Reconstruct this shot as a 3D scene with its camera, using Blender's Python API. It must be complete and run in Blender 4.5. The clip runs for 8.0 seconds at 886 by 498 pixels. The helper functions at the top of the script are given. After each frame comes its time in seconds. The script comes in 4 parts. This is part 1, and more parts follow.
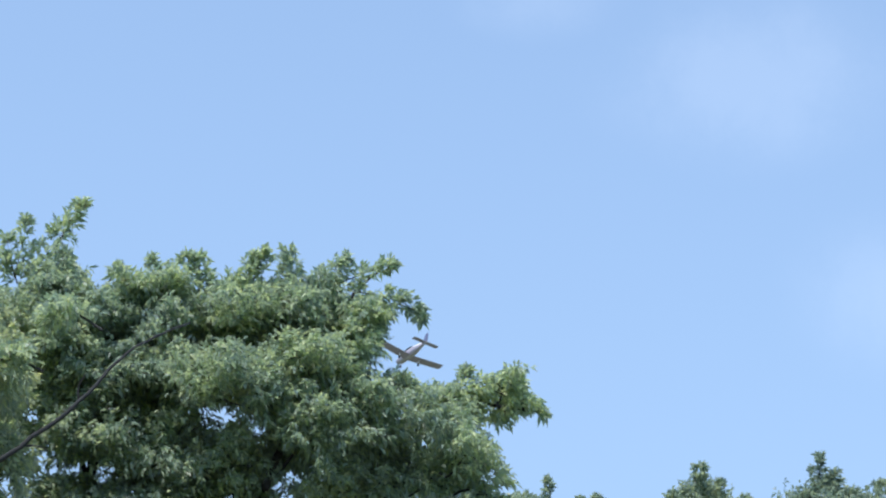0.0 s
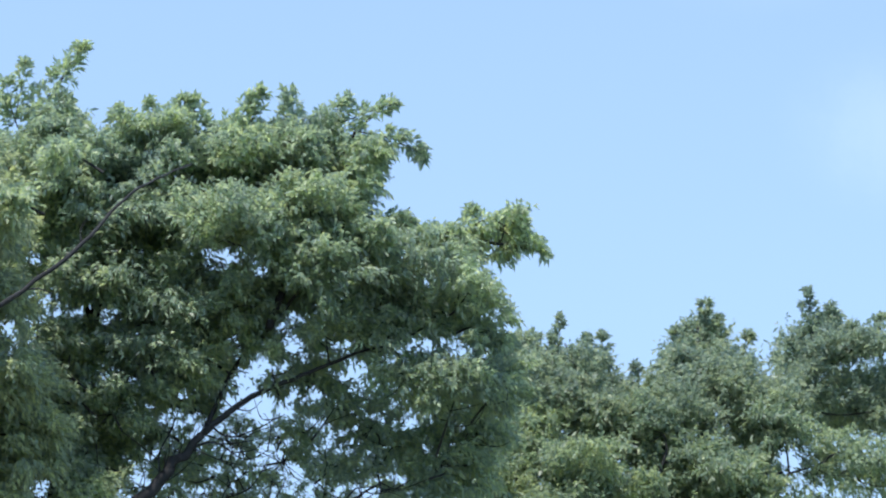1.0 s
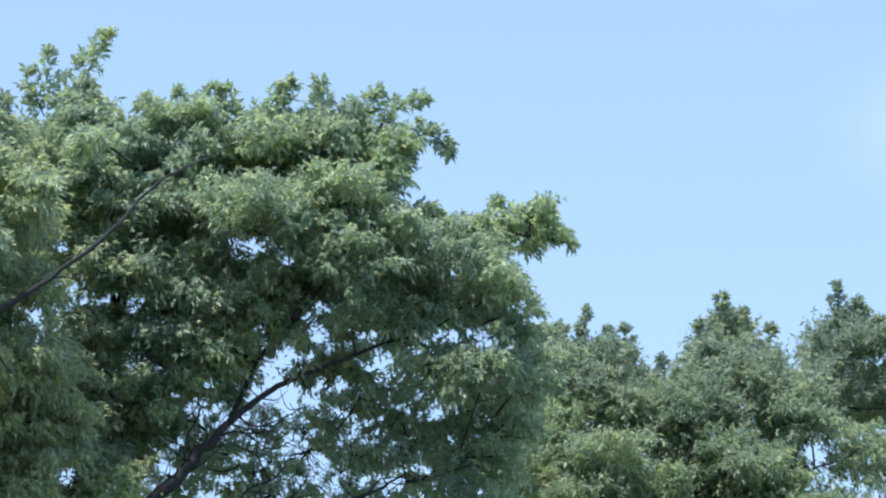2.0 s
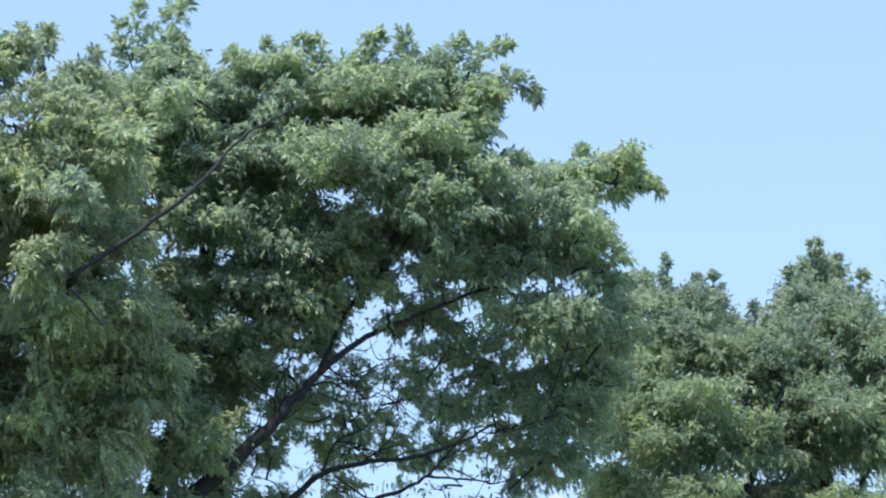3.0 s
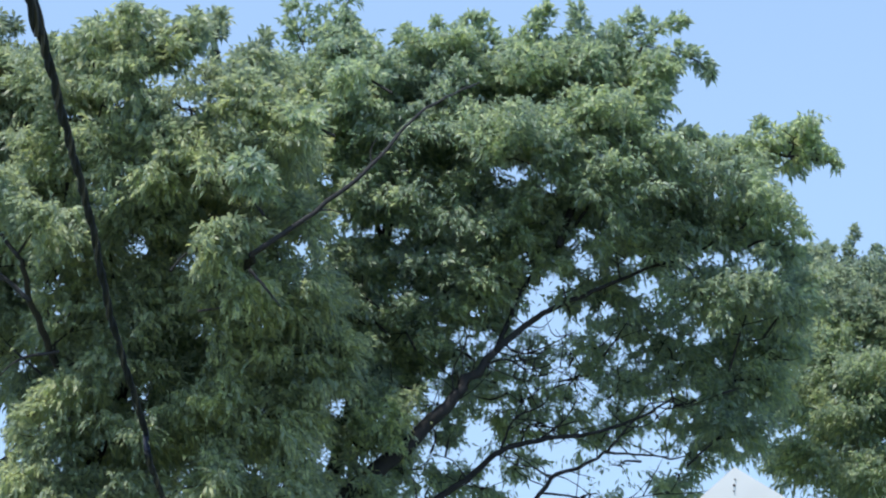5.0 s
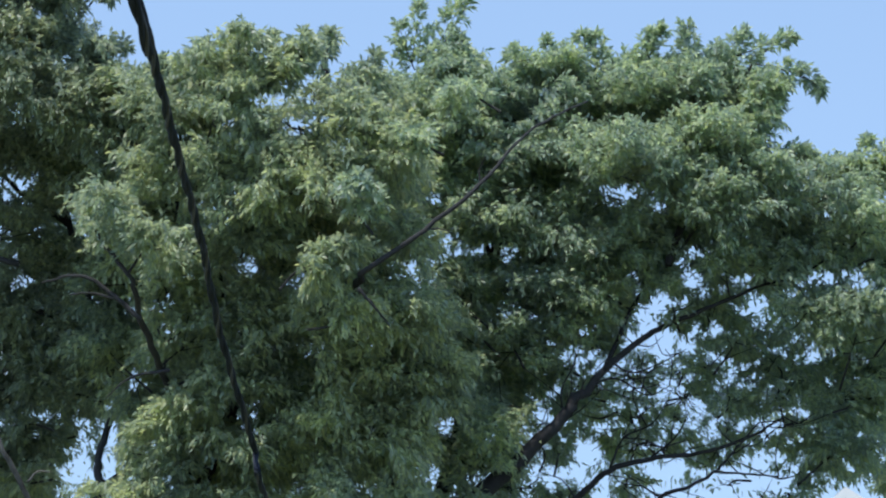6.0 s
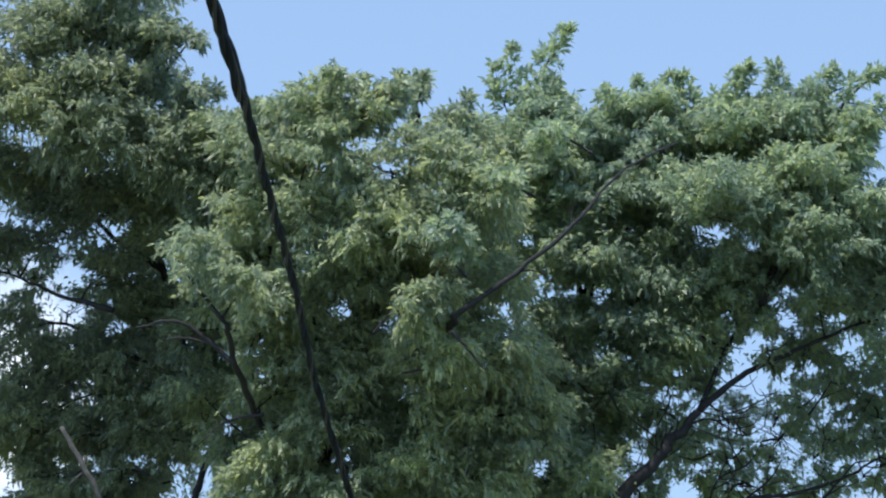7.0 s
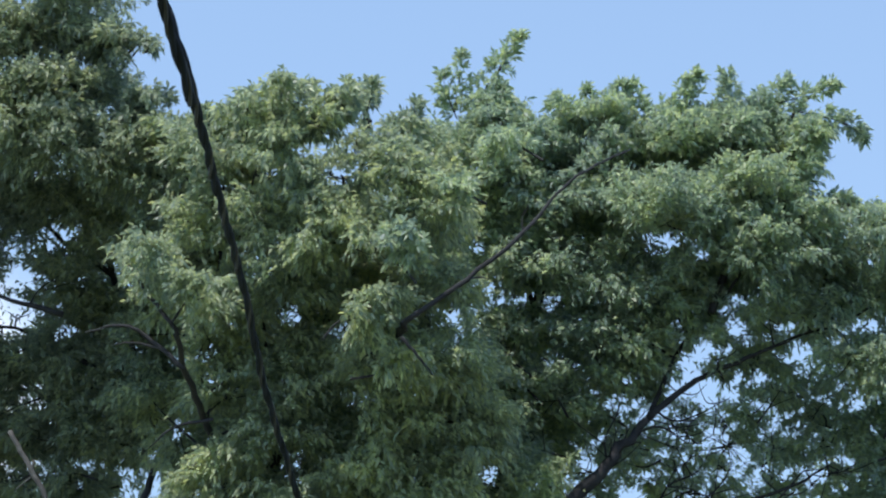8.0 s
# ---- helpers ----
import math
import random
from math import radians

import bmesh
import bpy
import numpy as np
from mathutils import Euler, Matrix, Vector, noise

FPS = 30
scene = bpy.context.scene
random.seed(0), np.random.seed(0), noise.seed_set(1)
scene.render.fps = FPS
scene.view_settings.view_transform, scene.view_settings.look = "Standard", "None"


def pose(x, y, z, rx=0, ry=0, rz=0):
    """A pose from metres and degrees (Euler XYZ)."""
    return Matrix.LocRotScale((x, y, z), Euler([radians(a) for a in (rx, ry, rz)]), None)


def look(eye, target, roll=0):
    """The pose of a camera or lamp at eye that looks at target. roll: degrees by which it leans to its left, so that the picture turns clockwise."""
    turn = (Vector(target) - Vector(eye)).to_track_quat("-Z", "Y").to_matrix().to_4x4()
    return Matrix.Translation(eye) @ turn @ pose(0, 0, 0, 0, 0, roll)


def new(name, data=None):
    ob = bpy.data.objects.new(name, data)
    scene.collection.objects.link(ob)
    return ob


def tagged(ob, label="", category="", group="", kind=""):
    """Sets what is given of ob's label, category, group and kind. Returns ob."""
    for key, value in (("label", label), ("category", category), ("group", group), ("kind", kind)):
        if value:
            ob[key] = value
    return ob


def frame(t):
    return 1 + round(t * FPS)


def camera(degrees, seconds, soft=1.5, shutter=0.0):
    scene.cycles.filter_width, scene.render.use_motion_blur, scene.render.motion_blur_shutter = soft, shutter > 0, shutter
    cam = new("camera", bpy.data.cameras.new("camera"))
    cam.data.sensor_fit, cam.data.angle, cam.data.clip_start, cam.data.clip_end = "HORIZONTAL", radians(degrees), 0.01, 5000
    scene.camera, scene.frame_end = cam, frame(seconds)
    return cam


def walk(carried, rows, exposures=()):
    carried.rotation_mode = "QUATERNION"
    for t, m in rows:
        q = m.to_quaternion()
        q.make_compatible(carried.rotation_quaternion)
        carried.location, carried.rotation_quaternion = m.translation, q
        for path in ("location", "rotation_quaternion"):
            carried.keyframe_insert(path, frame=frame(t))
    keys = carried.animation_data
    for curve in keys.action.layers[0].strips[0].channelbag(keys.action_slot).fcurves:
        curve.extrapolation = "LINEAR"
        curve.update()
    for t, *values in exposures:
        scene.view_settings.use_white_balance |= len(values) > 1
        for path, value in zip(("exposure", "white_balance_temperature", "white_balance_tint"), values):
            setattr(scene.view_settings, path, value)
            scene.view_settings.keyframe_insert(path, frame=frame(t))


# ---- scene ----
cam = camera(18.0, 8.0, soft=2.2)

# seconds, turn to the right, tilt above level and lean, in degrees
TURNS = [
    (0, 4.239, 17.294, 0.184),
    (0.5, 3.592, 15.864, -0.074),
    (1, 4.206, 13.994, -0.427),
    (1.2, 4.489, 13.788, -0.342),
    (2.3, 3.094, 13.809, 0.175),
    (2.5, 2.736, 13.647, 0.069),
    (3, 1.791, 12.775, 0.019),
    (3.5, 0.000, 12.000, -0.172),
    (4, -1.465, 12.168, -0.277),
    (4.2, -1.523, 12.263, -0.360),
    (5.3, -2.276, 12.337, 0.239),
    (5.5, -2.739, 12.525, 0.397),
    (6, -4.168, 12.684, 0.380),
    (6.5, -5.688, 13.035, 0.274),
    (7, -6.120, 13.539, 0.271),
    (7.5, -5.807, 13.906, 0.293),
    (8, -5.077, 13.677, 0.413),
]
EYE = (0.0, 0.0, 1.6)


def aim(turn, tilt, lean):
    return pose(*EYE, 90 + tilt, 0, -turn) @ pose(0, 0, 0, 0, 0, lean)


walk(cam, [(t, aim(a, b, c)) for t, a, b, c in TURNS],
     exposures=[(0.0, 0.60), (0.5, 0.69), (1.0, 0.82), (2.5, 0.86), (4.2, 0.94), (5.3, 0.62), (8.0, 0.56)])

# ---- light ----
SUN_UP, SUN_AZ = radians(66), radians(224)    # azimuth clockwise from +Y
world = bpy.data.worlds.new("sky")
scene.world = world
world.use_nodes = True
nt = world.node_tree
sky = nt.nodes.new("ShaderNodeTexSky")
sky.sky_type = "NISHITA"
sky.sun_disc = False
sky.sun_elevation, sky.sun_rotation = SUN_UP, SUN_AZ
sky.air_density, sky.dust_density, sky.ozone_density = 1.0, 0.5, 0.55
nt.nodes["Background"].inputs[1].default_value = 0.15
co = nt.nodes.new("ShaderNodeTexCoord")
flatter = nt.nodes.new("ShaderNodeMapping")      # a clear summer day: little whitening towards the horizon
flatter.inputs["Scale"].default_value, flatter.inputs["Location"].default_value = (1, 1, 0.42), (0, 0, 0.205)
aimed = nt.nodes.new("ShaderNodeVectorMath")
aimed.operation = "NORMALIZE"
nt.links.new(co.outputs["Generated"], flatter.inputs[0])
nt.links.new(flatter.outputs[0], aimed.inputs[0])
nt.links.new(aimed.outputs[0], sky.inputs[0])


def cloud(under, az, up, wide, tall, grain, most):
    """A ragged cloud round one bearing and height, in degrees, over the sky so far."""
    az, up = radians(az), radians(up)
    place = nt.nodes.new("ShaderNodeMapping")
    place.vector_type = "TEXTURE"
    place.inputs["Location"].default_value = (math.sin(az) * math.cos(up), math.cos(az) * math.cos(up), math.sin(up))
    place.inputs["Rotation"].default_value = (up, 0, -az)
    place.inputs["Scale"].default_value = (radians(wide), 0.5, radians(tall))
    ball = nt.nodes.new("ShaderNodeTexGradient")
    ball.gradient_type = "SPHERICAL"
    ragged = nt.nodes.new("ShaderNodeTexNoise")
    for k, v in (("Scale", grain), ("Detail", 6.0), ("Roughness", 0.72)):
        ragged.inputs[k].default_value = v
    both = nt.nodes.new("ShaderNodeMath")
    both.operation = "MULTIPLY"
    cover = nt.nodes.new("ShaderNodeMapRange")
    cover.interpolation_type = "SMOOTHSTEP"
    cover.inputs[1].default_value, cover.inputs[2].default_value, cover.inputs[4].default_value = 0.05, 0.5, most
    white = nt.nodes.new("ShaderNodeMix")
    white.data_type = "RGBA"
    white.inputs[7].default_value = (8.6, 8.9, 9.5, 1)
    for a, b in ((co.outputs["Generated"], place.inputs[0]), (place.outputs[0], ball.inputs[0]), (co.outputs["Generated"], ragged.inputs["Vector"]),
                 (ball.outputs["Fac"], both.inputs[0]), (ragged.outputs["Fac"], both.inputs[1]), (both.outputs[0], cover.inputs[0]),
                 (cover.outputs[0], white.inputs[0]), (under, white.inputs[6])):
        nt.links.new(a, b)
    return white.outputs[2]


over = sky.outputs[0]
for row in ((10.9, 20.7, 4.4, 2.6, 18, 0.05), (13.9, 16.2, 3.2, 2.4, 18, 0.045), (6.3, 22.4, 2.4, 1.2, 22, 0.035), (-16.2, 10.6, 4.2, 4.2, 14, 0.8)):
    over = cloud(over, *row)
nt.links.new(over, nt.nodes["Background"].inputs[0])

sun_data = bpy.data.lights.new("sun", "SUN")
sun_data.energy, sun_data.angle, sun_data.color = 2.95, radians(0.6), (1.0, 0.95, 0.88)
sun = new("sun", sun_data)
sun_dir = Vector((math.sin(SUN_AZ) * math.cos(SUN_UP), math.cos(SUN_AZ) * math.cos(SUN_UP), math.sin(SUN_UP)))
sun.matrix_world = look(sun_dir * 60, (0, 0, 0))


# ---- materials ----
def material(name):
    m = bpy.data.materials.new(name)
    m.use_nodes = True
    return m, m.node_tree, m.node_tree.nodes["Principled BSDF"]


def ramp(nt, source, stops):
    r = nt.nodes.new("ShaderNodeValToRGB")
    els = r.color_ramp.elements
    while len(els) < len(stops):
        els.new(0.5)
    for e, (p, c) in zip(els, stops):
        e.position, e.color = p, (*c, 1)
    nt.links.new(source, r.inputs[0])
    return r.outputs[0]


def noise_tex(nt, scale, detail=4.0, space="Object"):
    co = nt.nodes.new("ShaderNodeTexCoord")
    n = nt.nodes.new("ShaderNodeTexNoise")
    n.inputs["Scale"].default_value, n.inputs["Detail"].default_value = scale, detail
    nt.links.new(co.outputs[space], n.inputs["Vector"])
    return n.outputs["Fac"]


def plain(name, a, b, scale=6.0, rough=0.6, metal=0.0, bump=0.0):
    m, nt, bsdf = material(name)
    f = noise_tex(nt, scale)
    nt.links.new(ramp(nt, f, [(0.3, a), (0.7, b)]), bsdf.inputs["Base Color"])
    bsdf.inputs["Roughness"].default_value, bsdf.inputs["Metallic"].default_value = rough, metal
    if bump:
        bp = nt.nodes.new("ShaderNodeBump")
        bp.inputs["Strength"].default_value, bp.inputs["Distance"].default_value = bump, 0.02
        nt.links.new(noise_tex(nt, scale * 5), bp.inputs["Height"])
        nt.links.new(bp.outputs[0], bsdf.inputs["Normal"])
    return m


def leaf_material(name, dark, mid, light):
    """Leaf blades: colour differs from leaf to leaf and from bough to bough; light passes through."""
    m, nt, bsdf = material(name)
    geo = nt.nodes.new("ShaderNodeNewGeometry")
    mix = nt.nodes.new("ShaderNodeMath")
    mix.operation = "MULTIPLY_ADD"
    nt.links.new(noise_tex(nt, 0.7, 3.0), mix.inputs[0])
    mix.inputs[1].default_value = 0.6
    half = nt.nodes.new("ShaderNodeMath")
    half.operation = "MULTIPLY"
    half.inputs[1].default_value = 0.4
    nt.links.new(geo.outputs["Random Per Island"], half.inputs[0])
    nt.links.new(half.outputs[0], mix.inputs[2])
    col = ramp(nt, mix.outputs[0], [(0.2, dark), (0.5, mid), (0.8, light)])
    nt.links.new(col, bsdf.inputs["Base Color"])
    bsdf.inputs["Roughness"].default_value = 0.44
    bsdf.inputs["Specular IOR Level"].default_value = 0.34
    tr = nt.nodes.new("ShaderNodeBsdfTranslucent")
    through_leaf = nt.nodes.new("ShaderNodeMix")
    through_leaf.data_type, through_leaf.blend_type = "RGBA", "MULTIPLY"
    through_leaf.inputs[0].default_value = 1.0
    through_leaf.inputs[7].default_value = (1.38, 1.38, 1.24, 1)
    nt.links.new(col, through_leaf.inputs[6])
    nt.links.new(through_leaf.outputs[2], tr.inputs["Color"])
    sh = nt.nodes.new("ShaderNodeAddShader")
    nt.links.new(bsdf.outputs[0], sh.inputs[0])
    nt.links.new(tr.outputs[0], sh.inputs[1])
    nt.links.new(sh.outputs[0], nt.nodes["Material Output"].inputs[0])
    return m


LEAVES = [
    leaf_material("leaf_green", (0.101, 0.140, 0.136), (0.155, 0.199, 0.141), (0.280, 0.317, 0.152)),
    leaf_material("leaf_olive", (0.096, 0.132, 0.118), (0.159, 0.192, 0.130), (0.279, 0.304, 0.142)),
    leaf_material("leaf_blue_green", (0.082, 0.115, 0.109), (0.125, 0.162, 0.120), (0.206, 0.233, 0.133)),
    leaf_material("leaf_pale_green", (0.080, 0.114, 0.100), (0.125, 0.166, 0.113), (0.217, 0.249, 0.119)),
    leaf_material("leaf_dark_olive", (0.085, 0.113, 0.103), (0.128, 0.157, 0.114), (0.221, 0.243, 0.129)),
]
BARK = plain("bark", (0.016, 0.017, 0.019), (0.033, 0.033, 0.036), 5.0, 0.9, 0, 0.6)
DEADWOOD = plain("dead_wood", (0.045, 0.043, 0.042), (0.13, 0.125, 0.115), 9.0, 0.9, 0, 0.5)
GRASS = plain("grass", (0.09, 0.12, 0.055), (0.15, 0.165, 0.09), 0.4, 0.9, 0, 0.3)
WHITE = plain("white_paint", (0.74, 0.74, 0.73), (0.82, 0.82, 0.81), 1.5, 0.5)
SIDING = plain("siding", (0.50, 0.48, 0.47), (0.58, 0.56, 0.55), 2.0, 0.7)
SHINGLE = plain("shingle", (0.10, 0.09, 0.09), (0.18, 0.17, 0.16), 3.0, 0.9, 0, 0.5)
NAIL = plain("nail_rust", (0.06, 0.05, 0.045), (0.10, 0.08, 0.07), 30.0, 0.7)
CABLE = plain("cable_rubber", (0.014, 0.018, 0.027), (0.024, 0.030, 0.042), 12.0, 0.8)
WIRE = plain("weathered_wire", (0.010, 0.012, 0.017), (0.024, 0.027, 0.034), 20.0, 0.7)
CABLE.node_tree.nodes["Principled BSDF"].inputs["Specular IOR Level"].default_value = 0.06
PLANE_WHITE = plain("aircraft_white", (0.74, 0.74, 0.75), (0.80, 0.80, 0.80), 1.2, 0.35)
PLANE_UNDER = plain("aircraft_grey", (0.27, 0.24, 0.33), (0.33, 0.29, 0.39), 1.2, 0.45)
# white fuselage paint greyed to hold the shade of its belly
PLANE_SHADED_BODY = plain("aircraft_shaded_body", (0.34, 0.32, 0.38), (0.41, 0.38, 0.44), 1.2, 0.4)
PLANE_TRIM = plain("aircraft_trim", (0.10, 0.12, 0.20), (0.13, 0.15, 0.25), 2.0, 0.35)
PLANE_GLASS = plain("aircraft_glass", (0.02, 0.025, 0.03), (0.04, 0.045, 0.05), 2.0, 0.05)
TYRE = plain("tyre", (0.02, 0.02, 0.02), (0.04, 0.04, 0.04), 10.0, 0.85)


# ---- building helpers ----
def mesh_object(name, verts, faces, mat, parent=None, label="", smooth=False):
    me = bpy.data.meshes.new(name)
    me.from_pydata(verts, [], faces)
    me.materials.append(mat)
    if smooth:
        me.shade_smooth()
    ob = new(name, me)
    ob.parent = parent
    if label:
        tagged(ob, label)
    return ob


def part(name, bm, mat, parent, label=""):
    me = bpy.data.meshes.new(name)
    bmesh.ops.recalc_face_normals(bm, faces=bm.faces)
    bm.to_mesh(me)
    bm.free()
    me.materials.append(mat)
    ob = new(name, me)
    ob.parent = parent
    if label:
        tagged(ob, label)
    return ob


def tube_data(points, radii, sides=7):
    """Vertices and faces of a tapered tube along the points."""
    verts, faces = [], []
    pts = [Vector(p) for p in points]
    for i, p in enumerate(pts):
        d = (pts[min(i + 1, len(pts) - 1)] - pts[max(i - 1, 0)]).normalized()
        a = d.cross(Vector((0.31, 0.95, 0.11))).normalized()
        b = d.cross(a)
        for k in range(sides):
            w = 2 * math.pi * k / sides
            verts.append(p + (a * math.cos(w) + b * math.sin(w)) * radii[i])
    for i in range(len(pts) - 1):
        for k in range(sides):
            q = (k + 1) % sides
            faces.append((i * sides + k, i * sides + q, (i + 1) * sides + q, (i + 1) * sides + k))
    faces.append(tuple(range(sides))[::-1])
    faces.append(tuple(range((len(pts) - 1) * sides, len(pts) * sides)))
    return verts, faces


def curve_through(points, steps):
    """Catmull-Rom through the points."""
    pts = [Vector(p) for p in points]
    pts = [pts[0] * 2 - pts[1]] + pts + [pts[-1] * 2 - pts[-2]]
    out = []
    for i in range(1, len(pts) - 2):
        a, b, c, d = pts[i - 1:i + 3]
        for k in range(steps):
            t = k / steps
            out.append(0.5 * (2 * b + (c - a) * t + (2 * a - 5 * b + 4 * c - d) * t * t + (3 * b - a - 3 * c + d) * t ** 3))
    out.append(pts[-2])
    return out


def prism(outline, y0, y1):
    """A bmesh: the x, z outline pushed from y0 to y1."""
    bm = bmesh.new()
    f = [bm.verts.new((x, y0, z)) for x, z in outline]
    b = [bm.verts.new((x, y1, z)) for x, z in outline]
    n = len(outline)
    bm.faces.new(f)
    bm.faces.new(b[::-1])
    for i in range(n):
        bm.faces.new((f[i], b[i], b[(i + 1) % n], f[(i + 1) % n]))
    return bm


def box(x0, x1, y0, y1, z0, z1):
    return prism([(x0, z0), (x1, z0), (x1, z1), (x0, z1)], y0, y1)


# ---- ground ----
def ground():
    bm = bmesh.new()
    bmesh.ops.create_grid(bm, x_segments=40, y_segments=40, size=2500)
    ob = part("ground", bm, GRASS, None)
    tagged(ob, "mown green lawn reaching to the horizon", "ground", kind="structure")


ground()

# ---- trees ----
rng = np.random.default_rng(11)
WOOD, TUFTS = {}, []
DROOP = (0.35, 0.55, 0.15, 0.35, 0.4)


def tree(x, y, label, leaf):
    t = tagged(new("tree"), label, "tree", "trees behind the house")
    t.location = (x, y, 0)
    WOOD[t.name] = (leaf, [])
    return t


def limb(t, name, r0, r1, *points):
    """A tapered, slightly crooked limb; the points are world metres."""
    base = Vector(t.location)
    path = curve_through([Vector(p) - base for p in points], 5)
    n = len(path)
    path = [p + Vector(rng.normal(0, 0.25 * (r0 + r1) * 0.5, 3)) if 0 < i < n - 1 else p for i, p in enumerate(path)]
    radii = [r0 + (r1 - r0) * i / (n - 1) for i in range(n)]
    v, f = tube_data(path, radii, 8 if r0 > 0.1 else 6)
    if name == "dead_limb":
        mesh_object(name, v, f, DEADWOOD, t, "bare pale dead limb", smooth=True)
        return
    mesh_object(name, v, f, BARK, t, smooth=True)
    WOOD[t.name][1].extend(path)


# gaps cut through the crowns along sightlines from EYE so the sky shows: x and z where y is 42, half width, half height
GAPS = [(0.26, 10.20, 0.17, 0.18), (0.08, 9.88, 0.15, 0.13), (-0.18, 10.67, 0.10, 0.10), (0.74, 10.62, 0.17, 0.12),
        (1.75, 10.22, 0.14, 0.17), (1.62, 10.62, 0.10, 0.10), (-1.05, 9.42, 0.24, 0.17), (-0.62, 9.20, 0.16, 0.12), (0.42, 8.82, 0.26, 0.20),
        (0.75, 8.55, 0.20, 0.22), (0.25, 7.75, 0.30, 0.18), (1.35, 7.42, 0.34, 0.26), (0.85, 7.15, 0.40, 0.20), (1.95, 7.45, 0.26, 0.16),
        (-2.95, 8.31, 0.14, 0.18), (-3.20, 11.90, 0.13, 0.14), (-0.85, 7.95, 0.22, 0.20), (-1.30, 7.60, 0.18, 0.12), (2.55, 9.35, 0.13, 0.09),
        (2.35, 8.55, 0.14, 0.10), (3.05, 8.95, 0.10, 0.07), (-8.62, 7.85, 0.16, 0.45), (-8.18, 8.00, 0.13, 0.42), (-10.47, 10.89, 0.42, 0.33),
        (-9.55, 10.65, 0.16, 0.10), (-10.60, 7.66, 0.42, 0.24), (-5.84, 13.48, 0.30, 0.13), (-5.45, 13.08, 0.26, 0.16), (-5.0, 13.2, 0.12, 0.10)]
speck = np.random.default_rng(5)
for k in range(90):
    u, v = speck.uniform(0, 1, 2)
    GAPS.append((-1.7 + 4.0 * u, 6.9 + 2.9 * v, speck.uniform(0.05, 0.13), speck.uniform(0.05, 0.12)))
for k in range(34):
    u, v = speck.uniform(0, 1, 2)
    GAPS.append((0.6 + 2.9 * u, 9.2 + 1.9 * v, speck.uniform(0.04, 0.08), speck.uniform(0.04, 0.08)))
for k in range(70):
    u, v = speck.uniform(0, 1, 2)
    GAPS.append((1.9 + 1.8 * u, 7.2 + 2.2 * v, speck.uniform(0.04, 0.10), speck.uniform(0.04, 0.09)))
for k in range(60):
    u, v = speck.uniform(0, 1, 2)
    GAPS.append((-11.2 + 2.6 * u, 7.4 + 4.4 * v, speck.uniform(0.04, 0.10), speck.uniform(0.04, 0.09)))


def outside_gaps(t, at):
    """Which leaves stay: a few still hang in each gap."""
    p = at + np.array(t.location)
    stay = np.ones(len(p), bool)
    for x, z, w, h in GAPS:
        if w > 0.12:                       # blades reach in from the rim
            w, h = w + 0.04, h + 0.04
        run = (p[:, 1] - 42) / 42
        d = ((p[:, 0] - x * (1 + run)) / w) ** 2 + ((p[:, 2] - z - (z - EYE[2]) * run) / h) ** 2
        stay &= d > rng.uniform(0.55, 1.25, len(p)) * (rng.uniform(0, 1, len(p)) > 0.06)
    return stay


def unit(a):
    return a / np.maximum(np.linalg.norm(a, axis=-1, keepdims=True), 1e-9)


def leaf_mesh(name, pos, along, size, mat, parent):
    """Pointed blades folded along the midrib: four vertices and two triangles each."""
    n = len(pos)
    side = unit(np.cross(along, rng.normal(0, 1, (n, 3)) * 0.75 + np.array([0, 0, 1.0])))
    up = np.cross(side, along)
    L = size[:, None]
    w = L * rng.uniform(0.13, 0.22, (n, 1))
    fold = L * rng.uniform(0.02, 0.12, (n, 1))
    droop = np.array([0, 0, -1.0]) * L * rng.uniform(0.05, 0.3, (n, 1))
    mid = pos + along * L * 0.45
    v = np.stack([pos, mid + side * w + up * fold, mid - side * w + up * fold, pos + along * L + droop], 1).reshape(-1, 3)
    tri = np.array([[0, 3, 1], [0, 2, 3]])
    f = (np.arange(n)[:, None, None] * 4 + tri[None]).reshape(-1, 3)
    me = bpy.data.meshes.new(name)
    me.vertices.add(len(v))
    me.vertices.foreach_set("co", v.astype(np.float32).ravel())
    me.loops.add(f.size)
    me.loops.foreach_set("vertex_index", f.astype(np.int32).ravel())
    me.polygons.add(len(f))
    me.polygons.foreach_set("loop_start", np.arange(0, f.size, 3, dtype=np.int32))
    me.update(calc_edges=True)
    me.materials.append(mat)
    ob = new(name, me)
    ob.parent = parent
    return ob


